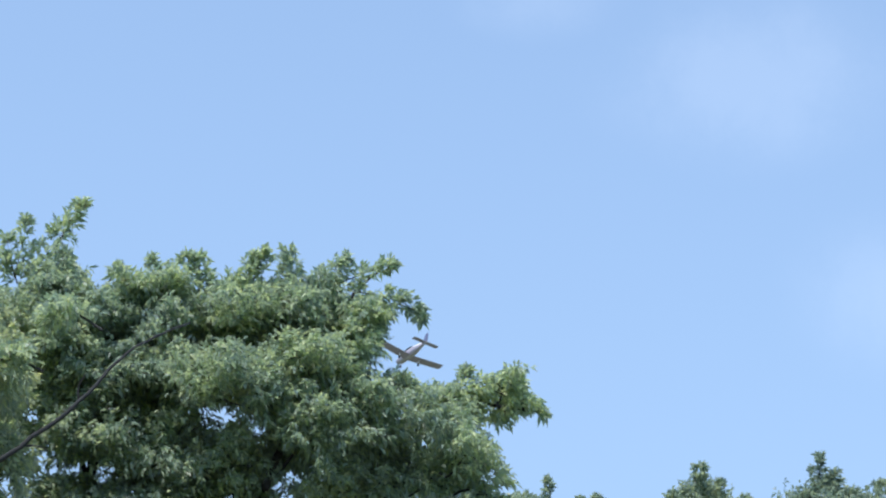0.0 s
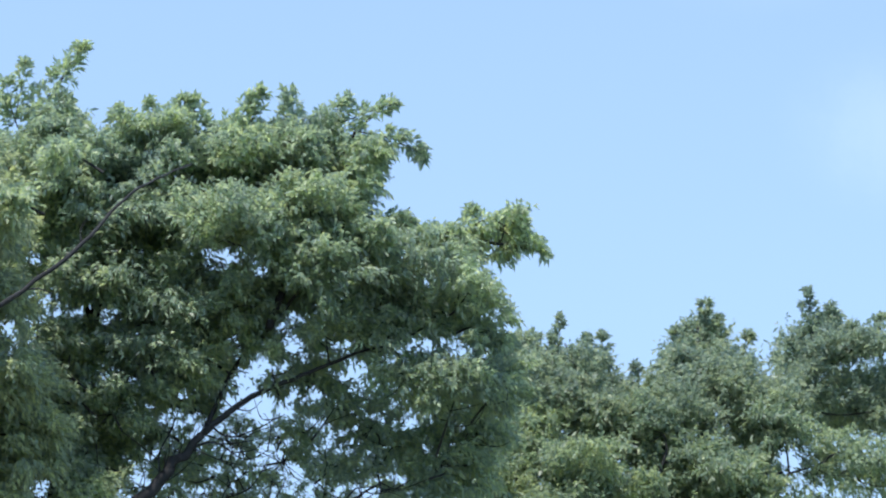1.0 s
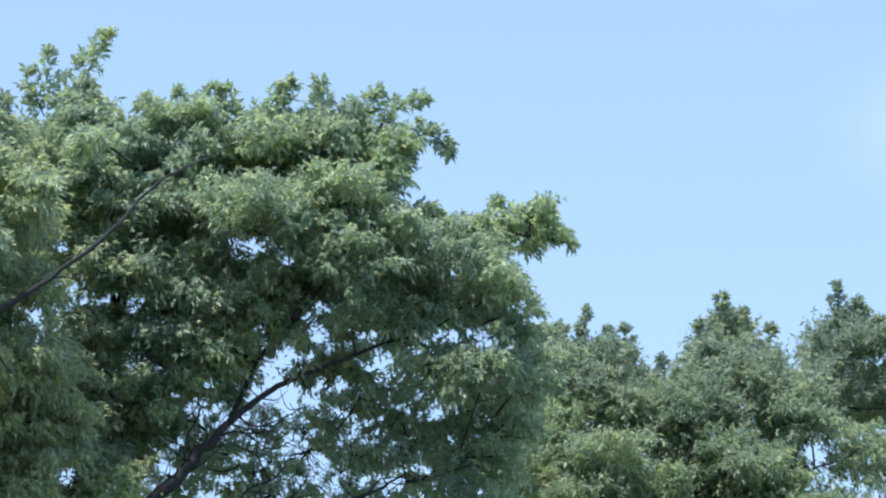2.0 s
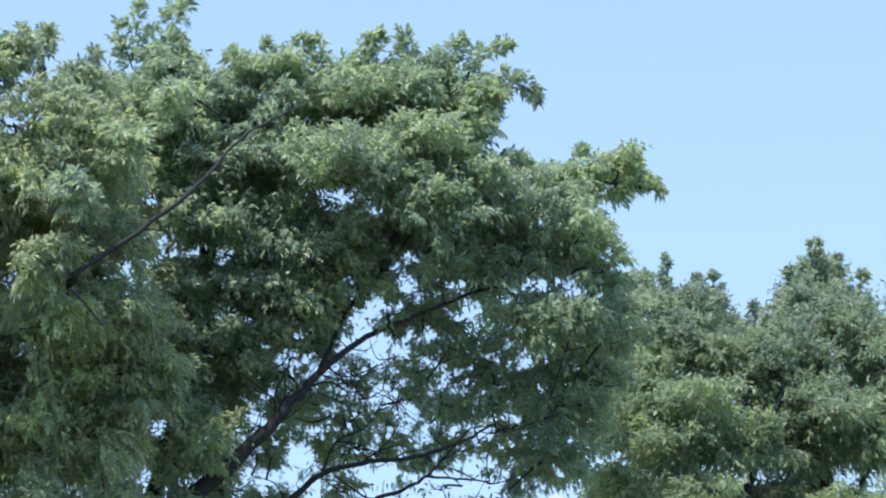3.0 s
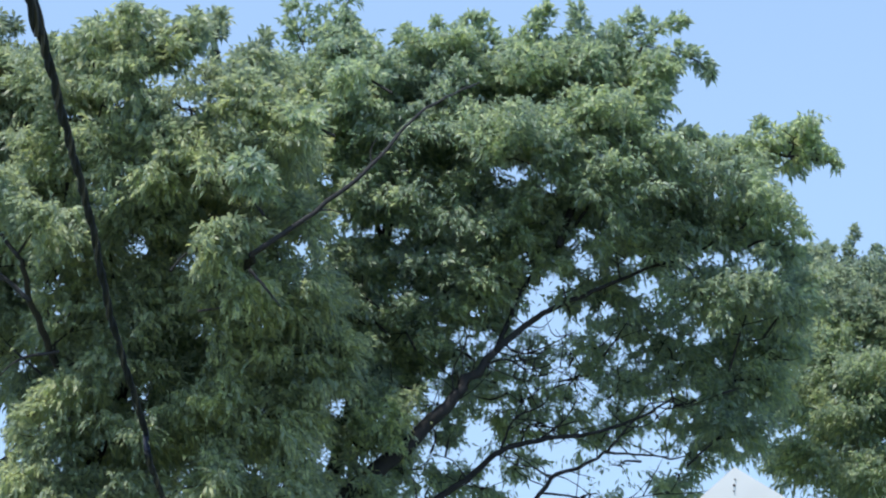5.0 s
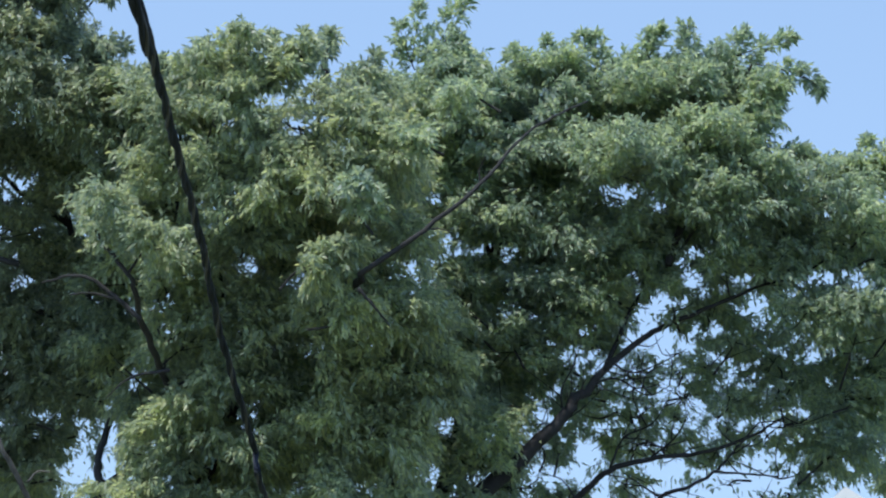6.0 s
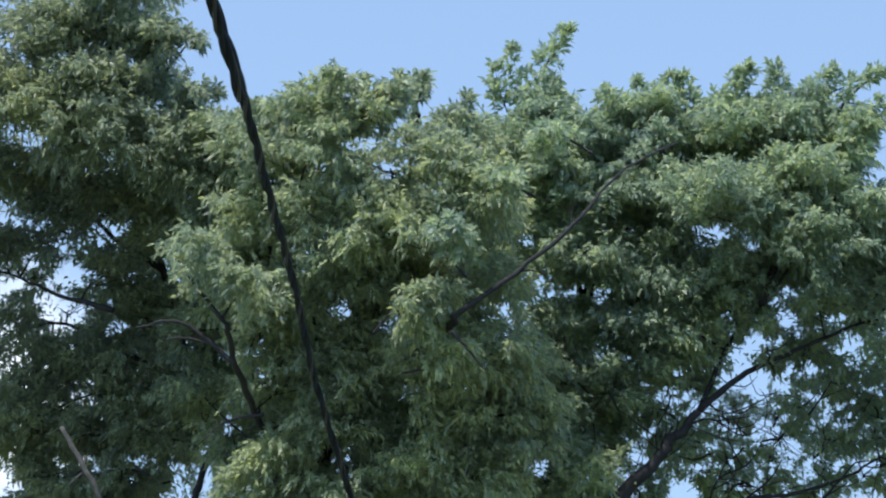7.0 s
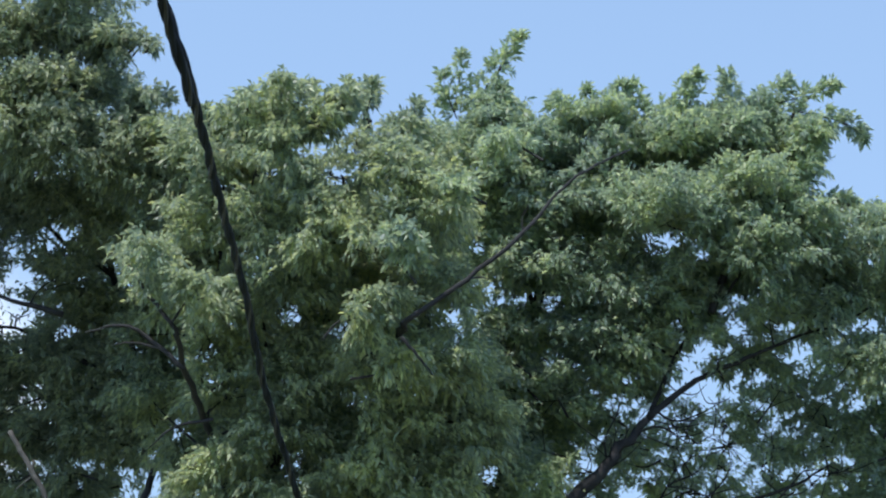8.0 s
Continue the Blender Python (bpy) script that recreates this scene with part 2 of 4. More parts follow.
def sprays(centre, rx, ry, rz, count, droop):
    """Leafy shoots gathered in plumes that lean outward, in an ellipsoid. Returns places, ways and sizes of the leaves."""
    size = np.array([rx, ry, rz])
    puffs = int(max(4, min(40, 6 + rx * rz * 44)))
    pc = unit(rng.normal(0, 1, (puffs, 3))) * rng.uniform(0.1, 1.0, (puffs, 1)) ** 0.6
    outward = unit(np.array([centre[0], centre[1] - 1.5, 0.6 * max(0.0, centre[2] - 8.0)]) + 1e-6)
    lead = unit(outward * 0.6 + pc * 0.7 + rng.normal(0, 0.45, (puffs, 3)) + np.array([0, 0, 0.25]))
    girth = rng.uniform(0.19, 0.38, (puffs, 1))
    shoots = max(4, int(count / 9))
    own = rng.integers(0, puffs, shoots)
    off = unit(rng.normal(0, 1, (shoots, 3))) * rng.uniform(0.15, 1.0, (shoots, 1)) ** 0.5
    off[:, 2] = np.abs(off[:, 2]) * 0.75 - 0.2
    stretch = lead[own] * rng.uniform(-0.75, 0.75, (shoots, 1))
    start = centre + (pc[own] * 0.8 + (off + stretch) * girth[own]) * size
    way = unit(off * 0.5 + lead[own] * 0.9 + rng.normal(0, 0.3, (shoots, 3)))
    length = rng.uniform(0.2, 0.48, (shoots, 1)) * min(1.0, 0.4 + 0.8 * min(rx, rz))
    per = 9
    k = np.linspace(0.05, 1.0, per)
    at = start[:, None] + way[:, None] * (length * k)[:, :, None]
    at[..., 2] -= (length * k ** 2) * (0.1 + droop * 0.5)
    spread = unit(rng.normal(0, 1, (shoots, per, 3)))
    along = unit(way[:, None] * 0.8 + spread * 0.8 + np.array([0, 0, -0.15 - droop]))
    leaf = rng.uniform(0.07, 0.145, (shoots, per)) * (1.15 if min(rx, rz) < 0.3 else 1.0)
    return at.reshape(-1, 3), along.reshape(-1, 3), leaf.ravel()


def wood_mesh(t, near, c, rx, ry, rz, density):
    """The twigs of one bough end: one stem, and finer ones that leave it."""
    verts, faces = [], []

    def add(a, b, r):
        mid = a.lerp(b, 0.5) + Vector(rng.normal(0, 0.12, 3)) * (b - a).length
        v, f = tube_data(curve_through([a, mid, b], 3), [r * k for k in (1, 0.95, 0.85, 0.75, 0.6, 0.45, 0.3)], 4)
        faces.extend(tuple(i + len(verts) for i in q) for q in f)
        verts.extend(v)

    end = Vector(c)
    add(near, end, 0.02)
    for k in range(int(3 + 9 * rx * rz / max(0.35, density))):
        way = unit(rng.normal(0, 1, 3))
        add(near.lerp(end, rng.uniform(0.4, 1.0)), end + Vector(way * np.array([rx, ry, rz]) * rng.uniform(0.5, 0.95)), 0.009)
    mesh_object("spray_stem", verts, faces, BARK, t)


def foliage(t, x, y, z, rx, rz, density):
    """One leafy bough end: its twig from the nearest limb, and its leaves."""
    leaf, wood = WOOD[t.name]
    c = np.array([x, y, z]) - np.array(t.location)
    ry = 0.35 + 0.5 * (rx + rz)
    if wood:
        near = min(wood, key=lambda p: (p - Vector(c)).length + max(0, p.z - c[2]))
        reach = 0.15 + 1.9 * min(rx, rz)
        near = Vector(c).lerp(near, min(1.0, reach / max(0.01, (near - Vector(c)).length)))
        wood_mesh(t, near, c, rx, ry, rz, density)
    count = int(density ** 1.2 * math.pi * rx * rz / 0.0024 * 7.6) + 40
    if density < 0.5:                      # thin shaded boughs: more and smaller leaves
        count = int(count * 1.9)
    at, along, size = sprays(c, rx, ry, rz, count, DROOP[leaf])
    if density < 0.5:
        size = size * 0.78
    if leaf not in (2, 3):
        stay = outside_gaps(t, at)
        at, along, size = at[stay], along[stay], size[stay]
    tuft = leaf_mesh("foliage", at, along, size, LEAVES[leaf], t)
    if min(rx, rz) < 0.36:
        TUFTS.append(((tuft,), c, 1.0))
    if density < 0.8 or min(rx, rz) < 0.24:
        return
    # the inside of the crown and its far side
    deep = [(rng.uniform(0.9, 1.5), 0.45), (rng.uniform(2.2, 3.4), 0.35)] if min(rx, rz) > 0.34 else [(rng.uniform(0.5, 0.9), 0.5)]
    for d, share in deep:
        back = c + np.array([rng.uniform(-0.2, 0.2), d, d * (c[2] - EYE[2]) / (c[1] + t.location.y) - 0.06])
        at, along, size = sprays(back, rx * 0.88, ry, rz * 0.86, int(count * share), DROOP[leaf])
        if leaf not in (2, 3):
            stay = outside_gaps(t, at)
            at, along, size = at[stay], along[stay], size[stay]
        leaf_mesh("foliage", at, along, size, LEAVES[leaf], t)


def plume(t, r0, r1, *points):
    """A leafy leading shoot: a stem with whorls of leaves that stand off it, slimmer to the tip."""
    leaf, wood = WOOD[t.name]
    base = Vector(t.location)
    path = curve_through([Vector(p) - base for p in points], 6)
    v, f = tube_data(path, [0.011 - 0.008 * i / (len(path) - 1) for i in range(len(path))], 4)
    stem = mesh_object("spray_stem", v, f, BARK, t)
    P = np.array(path)
    run = float(np.linalg.norm(np.diff(P, axis=0), axis=1).sum())
    whorls = int(12 + run * (r0 + r1) / 2 * 235)
    s = rng.uniform(0, 1, whorls) ** 0.9
    s[:3] = (1.0, 0.97, 0.93)
    u = s * (len(P) - 1.001)
    i = u.astype(int)
    tip = unit(P[i + 1] - P[i])
    on = P[i] + (P[i + 1] - P[i]) * (u - i)[:, None]
    swell = 1 + 0.28 * np.sin(s * 17 + rng.uniform(0, 6))
    girth = ((r0 + (r1 - r0) * s) * swell * np.sqrt(np.clip(1.04 - s ** 6, 0, 1)))[:, None]
    off = unit(rng.normal(0, 1, (whorls, 3)))
    off -= tip * (off * tip).sum(1, keepdims=True)
    start = on + off * girth * rng.uniform(0.1, 1.0, (whorls, 1)) ** 0.6
    way = unit(off * 0.7 + tip * 0.8 + np.array([0, 0, 0.2]) + rng.normal(0, 0.25, (whorls, 3)))
    per = 9
    k = np.linspace(0.0, 1.0, per)
    at = start[:, None] + way[:, None] * (0.10 * k)[None, :, None]
    spread = unit(rng.normal(0, 1, (whorls, per, 3)))
    along = unit(way[:, None] * 0.95 + spread * 0.8 + np.array([0, 0, -0.05]))
    size = rng.uniform(0.085, 0.165, whorls * per)
    at, along = at.reshape(-1, 3), along.reshape(-1, 3)
    # a star of longer leaves at the very tip
    star = 7
    ring = unit(rng.normal(0, 1, (star, 3)) * (1, 1, 0.5) + np.array([0, 0, 0.25]))
    at = np.vstack([at, np.repeat(P[-1:], star, 0)])
    along = np.vstack([along, unit(ring + unit(P[-1:] - P[-2:-1]) * 0.5)])
    size = np.concatenate([size, rng.uniform(0.13, 0.20, star)])
    tuft = leaf_mesh("foliage", at, along, size, LEAVES[leaf], t)
    TUFTS.append(((tuft, stem), P[0], 3.2 if leaf == 2 else 1.6))


tree_main = tree(-3.94, 42.0, "tall broadleaf tree with an arching sunlit green crown", 0)
limb(tree_main, "trunk", 0.42, 0.3, (-3.94, 42.00, -0.1), (-3.68, 42.00, 3.59), (-3.43, 42.00, 5.86), (-3.10, 42.00, 6.66))
limb(tree_main, "limb", 0.17, 0.06, (-3.10, 42.00, 6.66), (-2.43, 42.00, 7.31), (-1.70, 42.00, 7.94), (-1.11, 42.00, 8.60), (-0.59, 42.00, 9.16))
limb(tree_main, "limb", 0.045, 0.014, (-0.59, 42.20, 9.20), (-0.07, 42.50, 10.37), (0.49, 42.40, 10.98), (0.92, 42.00, 11.52), (1.54, 42.00, 12.42))
limb(tree_main, "limb", 0.06, 0.014, (-0.59, 42.00, 9.16), (-0.12, 42.10, 9.58), (0.36, 42.20, 9.90), (1.06, 42.30, 10.19), (1.80, 42.40, 10.53), (2.61, 42.60, 10.84))
limb(tree_main, "limb", 0.06, 0.016, (-1.95, 43.00, 6.74), (-1.06, 43.00, 7.34), (-0.53, 43.00, 7.78), (0.08, 43.00, 7.95), (0.87, 43.00, 8.04), (1.57, 43.00, 8.26), (2.16, 43.00, 8.59))
limb(tree_main, "limb", 0.04, 0.012, (-0.21, 43.00, 6.65), (0.25, 43.00, 7.34), (0.69, 43.00, 7.51), (1.13, 43.00, 7.78), (1.44, 43.00, 8.13), (1.77, 43.00, 8.50))
limb(tree_main, "limb", 0.02, 0.006, (0.08, 43.00, 7.12), (0.53, 43.00, 7.07), (0.95, 43.00, 6.99), (1.45, 43.00, 7.02), (2.00, 43.00, 7.12))
limb(tree_main, "limb", 0.02, 0.006, (0.25, 43.00, 7.34), (-0.03, 43.00, 7.53), (-0.34, 43.00, 7.75))
limb(tree_main, "limb", 0.022, 0.006, (-0.53, 43.00, 7.78), (-0.30, 43.00, 8.28), (0.14, 43.00, 8.50), (0.41, 43.00, 8.95))
limb(tree_main, "limb", 0.02, 0.006, (0.08, 43.00, 7.95), (0.49, 43.00, 8.28), (0.71, 43.00, 8.68))
limb(tree_main, "limb", 0.02, 0.006, (-0.81, 42.00, 8.91), (-0.42, 42.00, 9.04), (0.05, 42.00, 8.78), (0.40, 42.00, 8.91))
limb(tree_main, "limb", 0.018, 0.006, (-1.19, 42.00, 8.39), (-1.24, 42.00, 8.86), (-1.03, 42.00, 9.30), (-1.07, 42.00, 9.65))
limb(tree_main, "limb", 0.02, 0.006, (-0.55, 42.00, 9.35), (-0.21, 42.00, 9.13), (0.14, 42.00, 9.21), (0.66, 42.00, 9.48))
limb(tree_main, "limb", 0.016, 0.005, (-1.06, 43.00, 7.34), (-1.26, 43.00, 7.62), (-1.61, 43.00, 7.75))
limb(tree_main, "limb", 0.016, 0.006, (-2.93, 36.80, 10.17), (-2.74, 36.80, 10.19), (-2.55, 36.80, 10.12))
limb(tree_main, "limb", 0.014, 0.005, (-2.18, 36.90, 10.83), (-2.20, 36.90, 11.02), (-2.11, 36.90, 11.22))
limb(tree_main, "limb", 0.1, 0.05, (-3.30, 41.40, 5.96), (-3.70, 41.00, 7.25), (-4.01, 40.40, 8.67), (-4.07, 38.80, 9.53), (-3.82, 37.00, 9.61))
limb(tree_main, "limb", 0.042, 0.012, (-3.80, 36.80, 9.57), (-2.93, 36.80, 10.17), (-2.18, 36.90, 10.83), (-1.74, 37.20, 11.46), (-1.33, 37.70, 11.92), (-0.76, 38.80, 12.51))
limb(tree_main, "limb", 0.03, 0.01, (-3.83, 36.80, 9.37), (-3.64, 36.80, 9.16), (-3.40, 36.80, 8.85))
limb(tree_main, "limb", 0.16, 0.03, (-3.37, 43.40, 6.44), (-2.87, 44.60, 9.13), (-2.43, 44.40, 11.42), (-1.67, 43.60, 13.11), (-1.30, 43.00, 13.98))
limb(tree_main, "limb", 0.05, 0.02, (-2.43, 44.40, 11.42), (-3.04, 43.60, 13.11), (-3.24, 43.00, 14.26), (-2.76, 43.00, 15.39))
limb(tree_main, "limb", 0.07, 0.02, (0.40, 42.00, 10.80), (0.85, 42.50, 12.36), (0.68, 42.50, 13.55), (0.75, 42.50, 14.67))
limb(tree_main, "limb", 0.06, 0.015, (1.54, 42.00, 12.24), (2.24, 42.00, 12.33), (3.46, 42.00, 12.25), (4.61, 42.00, 12.09))
limb(tree_main, "limb", 0.05, 0.015, (0.85, 42.50, 12.36), (1.39, 42.50, 13.37), (1.75, 42.50, 14.11), (2.20, 42.50, 14.53))
limb(tree_main, "limb", 0.03, 0.01, (1.47, 42.30, 13.41), (1.92, 42.30, 13.73), (2.45, 42.30, 13.87), (2.78, 42.30, 13.70))
limb(tree_main, "limb", 0.022, 0.012, (1.06, 43.00, 7.74), (1.54, 43.00, 7.71), (2.07, 43.00, 7.67))
# bare crooked twigs under the crown
twig_rng = np.random.default_rng(23)
low = [p + Vector(tree_main.location) for p in WOOD[tree_main.name][1]]
low = [p for p in low if -2.2 < p.x < 2.4 and 6.9 < p.z < 9.6 and p.y > 41.5]
for k in range(60):
    a = low[twig_rng.integers(len(low))]
    turn, run = twig_rng.uniform(-0.5, 2.6), twig_rng.uniform(0.35, 0.95)
    way = Vector((math.cos(turn), twig_rng.uniform(-0.5, 0.5), math.sin(turn) * 0.8)).normalized()
    kink = Vector(twig_rng.normal(0, 0.07, 3))
    limb(tree_main, "twig", 0.012, 0.004, a, a + way * run * 0.45 + kink, a + way * run - kink * 0.6)
plume(tree_main, 0.31, 0.11, (-3.45, 42.20, 13.93), (-3.13, 42.20, 14.48), (-2.85, 42.30, 14.98), (-2.59, 42.30, 15.39))
plume(tree_main, 0.20, 0.08, (-3.56, 42.00, 14.05), (-3.52, 42.00, 14.42), (-3.44, 42.00, 14.98))
plume(tree_main, 0.17, 0.08, (-3.52, 42.00, 13.96), (-3.66, 42.00, 14.33), (-3.75, 42.00, 14.70))
plume(tree_main, 0.25, 0.14, (-3.21, 42.00, 13.87), (-2.95, 42.00, 14.15), (-2.78, 42.00, 14.42))
plume(tree_main, 0.15, 0.05, (-1.89, 42.00, 13.87), (-1.98, 42.00, 14.05), (-2.02, 42.00, 14.22))
plume(tree_main, 0.25, 0.06, (-1.27, 42.00, 13.82), (-1.36, 42.00, 14.10), (-1.46, 42.00, 14.37))
plume(tree_main, 0.23, 0.17, (-0.69, 42.10, 13.62), (-0.72, 42.10, 14.08), (-0.74, 42.10, 14.47))
plume(tree_main, 0.14, 0.08, (-0.83, 42.10, 14.18), (-0.89, 42.10, 14.36), (-0.92, 42.10, 14.49))
plume(tree_main, 0.22, 0.14, (-0.26, 42.00, 13.96), (0.01, 42.00, 14.26), (0.27, 42.00, 14.57))
plume(tree_main, 0.15, 0.10, (0.05, 42.00, 13.87), (0.14, 42.00, 14.15), (0.17, 42.00, 14.47))
plume(tree_main, 0.24, 0.13, (0.78, 42.00, 13.69), (0.75, 42.00, 14.15), (0.71, 42.00, 14.61))
plume(tree_main, 0.25, 0.12, (1.15, 42.00, 13.92), (1.38, 42.00, 14.24), (1.63, 42.00, 14.48))
plume(tree_main, 0.22, 0.09, (1.46, 42.00, 14.10), (1.91, 42.00, 14.27), (2.32, 42.00, 14.40))
plume(tree_main, 0.25, 0.10, (1.77, 42.00, 13.98), (2.26, 42.00, 13.87), (2.56, 42.00, 13.76), (2.78, 42.00, 13.58))
plume(tree_main, 0.13, 0.06, (1.89, 42.00, 12.66), (2.20, 42.00, 12.56), (2.49, 42.00, 12.56))
plume(tree_main, 0.19, 0.07, (3.90, 42.00, 12.43), (4.30, 42.00, 12.27), (4.67, 42.00, 12.06))
plume(tree_main, 0.15, 0.06, (3.82, 42.00, 12.46), (4.08, 42.00, 12.64), (4.26, 42.00, 12.64))
plume(tree_main, 0.12, 0.05, (3.38, 42.00, 12.42), (3.47, 42.00, 12.60), (3.52, 42.00, 12.70))
plume(tree_main, 0.12, 0.05, (-2.10, 42.00, 13.51), (-2.37, 42.00, 13.78), (-2.46, 42.00, 13.94))
foliage(tree_main, -1.41, 42.2, 13.93, 0.48, 0.29, 0.8)
foliage(tree_main, 1.20, 42.2, 13.97, 0.39, 0.34, 0.9)
foliage(tree_main, -2.51, 42.1, 13.67, 0.34, 0.31, 0.9)
foliage(tree_main, -0.21, 42.4, 13.34, 0.69, 0.39, 1)
foliage(tree_main, 0.67, 42.4, 13.34, 0.69, 0.39, 1)
foliage(tree_main, 1.52, 42.4, 13.25, 0.60, 0.39, 1)
foliage(tree_main, -1.09, 42.2, 13.29, 0.60, 0.36, 1)
foliage(tree_main, -1.98, 42.2, 13.20, 0.51, 0.38, 1)
foliage(tree_main, -3.03, 42.0, 13.87, 0.46, 0.37, 1)
foliage(tree_main, -3.60, 42.0, 13.51, 0.64, 0.44, 1)
foliage(tree_main, -1.71, 42.0, 13.98, 0.37, 0.25, 1)
foliage(tree_main, -2.10, 42.0, 13.46, 0.42, 0.37, 1)
foliage(tree_main, -2.31, 42.0, 13.73, 0.20, 0.20, 0.8)
foliage(tree_main, -1.09, 42.0, 13.64, 0.51, 0.48, 1)
foliage(tree_main, -0.12, 42.0, 13.69, 0.54, 0.51, 1)
foliage(tree_main, 0.92, 42.0, 13.67, 0.53, 0.54, 1)
foliage(tree_main, 1.77, 42.0, 13.64, 0.42, 0.42, 1)
foliage(tree_main, 1.78, 42.0, 13.36, 0.24, 0.36, 1)
foliage(tree_main, 0.41, 42.2, 13.84, 0.43, 0.31, 0.9)
foliage(tree_main, -0.21, 42.2, 13.84, 0.39, 0.29, 0.8)
foliage(tree_main, -3.12, 42.3, 12.36, 0.51, 0.43, 1)
foliage(tree_main, 0.59, 43.6, 10.97, 0.44, 0.32, 0.6)
foliage(tree_main, 1.04, 43.7, 10.44, 0.35, 0.26, 0.4)
foliage(tree_main, 1.31, 43.7, 9.80, 0.35, 0.26, 0.4)
foliage(tree_main, -4.61, 43.2, 11.98, 0.38, 0.38, 1)
foliage(tree_main, -4.69, 43.2, 11.34, 0.44, 0.44, 1)
foliage(tree_main, -2.74, 43.2, 13.28, 0.44, 0.38, 1)
foliage(tree_main, 1.48, 43.0, 11.39, 0.52, 0.35, 0.7)
foliage(tree_main, 2.36, 42.8, 11.25, 0.43, 0.35, 0.8)
foliage(tree_main, -2.38, 43.2, 13.00, 0.52, 0.35, 1)
foliage(tree_main, -1.66, 43.2, 12.72, 0.52, 0.38, 1)
foliage(tree_main, -0.94, 43.4, 13.15, 0.53, 0.35, 1)
foliage(tree_main, -2.37, 43.2, 12.35, 0.52, 0.35, 1)
foliage(tree_main, -4.34, 43.0, 12.67, 0.52, 0.43, 1)
foliage(tree_main, -0.22, 43.4, 13.06, 0.53, 0.39, 1)
foliage(tree_main, -1.38, 43.2, 12.35, 0.52, 0.35, 1)
foliage(tree_main, -4.06, 43.0, 12.03, 0.43, 0.43, 1)
foliage(tree_main, -3.38, 42.3, 11.86, 0.51, 0.43, 1)
foliage(tree_main, -3.04, 42.3, 12.86, 0.51, 0.43, 1)
foliage(tree_main, 1.66, 42.0, 12.94, 0.30, 0.36, 1)
foliage(tree_main, 1.00, 41.5, 12.60, 0.84, 0.52, 1)
foliage(tree_main, 1.78, 41.5, 12.08, 0.67, 0.42, 1)
foliage(tree_main, 2.62, 42.0, 12.33, 0.46, 0.19, 1)
foliage(tree_main, 3.10, 42.0, 12.26, 0.36, 0.22, 1)
foliage(tree_main, 2.45, 42.1, 12.46, 0.34, 0.15, 1)
foliage(tree_main, 3.50, 42.0, 12.12, 0.42, 0.18, 1)
foliage(tree_main, 0.55, 42.3, 11.45, 0.52, 0.34, 1)
foliage(tree_main, 0.10, 42.6, 11.25, 0.40, 0.34, 1)
foliage(tree_main, 1.05, 42.7, 10.30, 0.42, 0.30, 0.6)
foliage(tree_main, 0.55, 42.9, 9.95, 0.34, 0.26, 0.6)
foliage(tree_main, 1.45, 42.8, 9.75, 0.40, 0.26, 0.5)
foliage(tree_main, 1.86, 42.1, 13.12, 0.20, 0.28, 1)
foliage(tree_main, 1.95, 42.3, 13.55, 0.26, 0.22, 1)
foliage(tree_main, -2.90, 42.3, 14.18, 0.32, 0.42, 1)
foliage(tree_main, 3.52, 42.0, 12.42, 0.44, 0.22, 1)
foliage(tree_main, 4.04, 42.0, 12.49, 0.36, 0.24, 1)
foliage(tree_main, 4.34, 42.0, 12.22, 0.22, 0.12, 1)
foliage(tree_main, 3.99, 42.0, 12.13, 0.24, 0.14, 1)
foliage(tree_main, 2.99, 41.5, 11.80, 0.67, 0.39, 1)
foliage(tree_main, 3.41, 41.0, 11.19, 0.35, 0.50, 1)
foliage(tree_main, 3.75, 41.4, 10.67, 0.28, 0.47, 1)
foliage(tree_main, 2.97, 42.0, 11.03, 0.68, 0.48, 1)
foliage(tree_main, 2.19, 42.0, 11.56, 0.68, 0.48, 1)
foliage(tree_main, 1.17, 41.5, 11.62, 0.75, 0.55, 1)
foliage(tree_main, 0.31, 41.5, 12.15, 0.75, 0.59, 1)
foliage(tree_main, -0.50, 41.0, 12.29, 0.70, 0.53, 1)
foliage(tree_main, -1.38, 41.6, 12.67, 0.67, 0.47, 1)
foliage(tree_main, -2.08, 41.7, 12.47, 0.59, 0.59, 1)
foliage(tree_main, -2.78, 41.7, 12.92, 0.59, 0.59, 1)
foliage(tree_main, -2.66, 42.1, 11.63, 0.71, 0.54, 1)
foliage(tree_main, -1.83, 42.1, 11.54, 0.71, 0.65, 1.1)
foliage(tree_main, -0.95, 42.1, 11.50, 0.71, 0.71, 1.1)
foliage(tree_main, -0.17, 42.1, 11.24, 0.46, 0.68, 1.1)
foliage(tree_main, -1.60, 42.2, 10.54, 0.77, 0.68, 1.1)
foliage(tree_main, -0.73, 42.3, 10.41, 0.68, 0.72, 1.1)
foliage(tree_main, -1.99, 42.4, 9.59, 0.60, 0.57, 1.2)
foliage(tree_main, -1.17, 42.4, 9.77, 0.51, 0.43, 1.1)
foliage(tree_main, 0.44, 42.0, 10.18, 0.39, 0.42, 0.5)
foliage(tree_main, -2.73, 43.5, 10.76, 0.62, 0.62, 1.1)
foliage(tree_main, -2.37, 43.6, 9.78, 0.62, 0.62, 1.1)
foliage(tree_main, -2.89, 43.5, 9.67, 0.53, 0.62, 1.1)
foliage(tree_main, -2.53, 43.6, 8.96, 0.53, 0.53, 1)
foliage(tree_main, -0.95, 44.8, 9.44, 0.81, 0.54, 0.3)
foliage(tree_main, 0.70, 44.8, 9.26, 0.91, 0.63, 0.32)
foliage(tree_main, -0.22, 44.8, 8.33, 0.81, 0.54, 0.3)
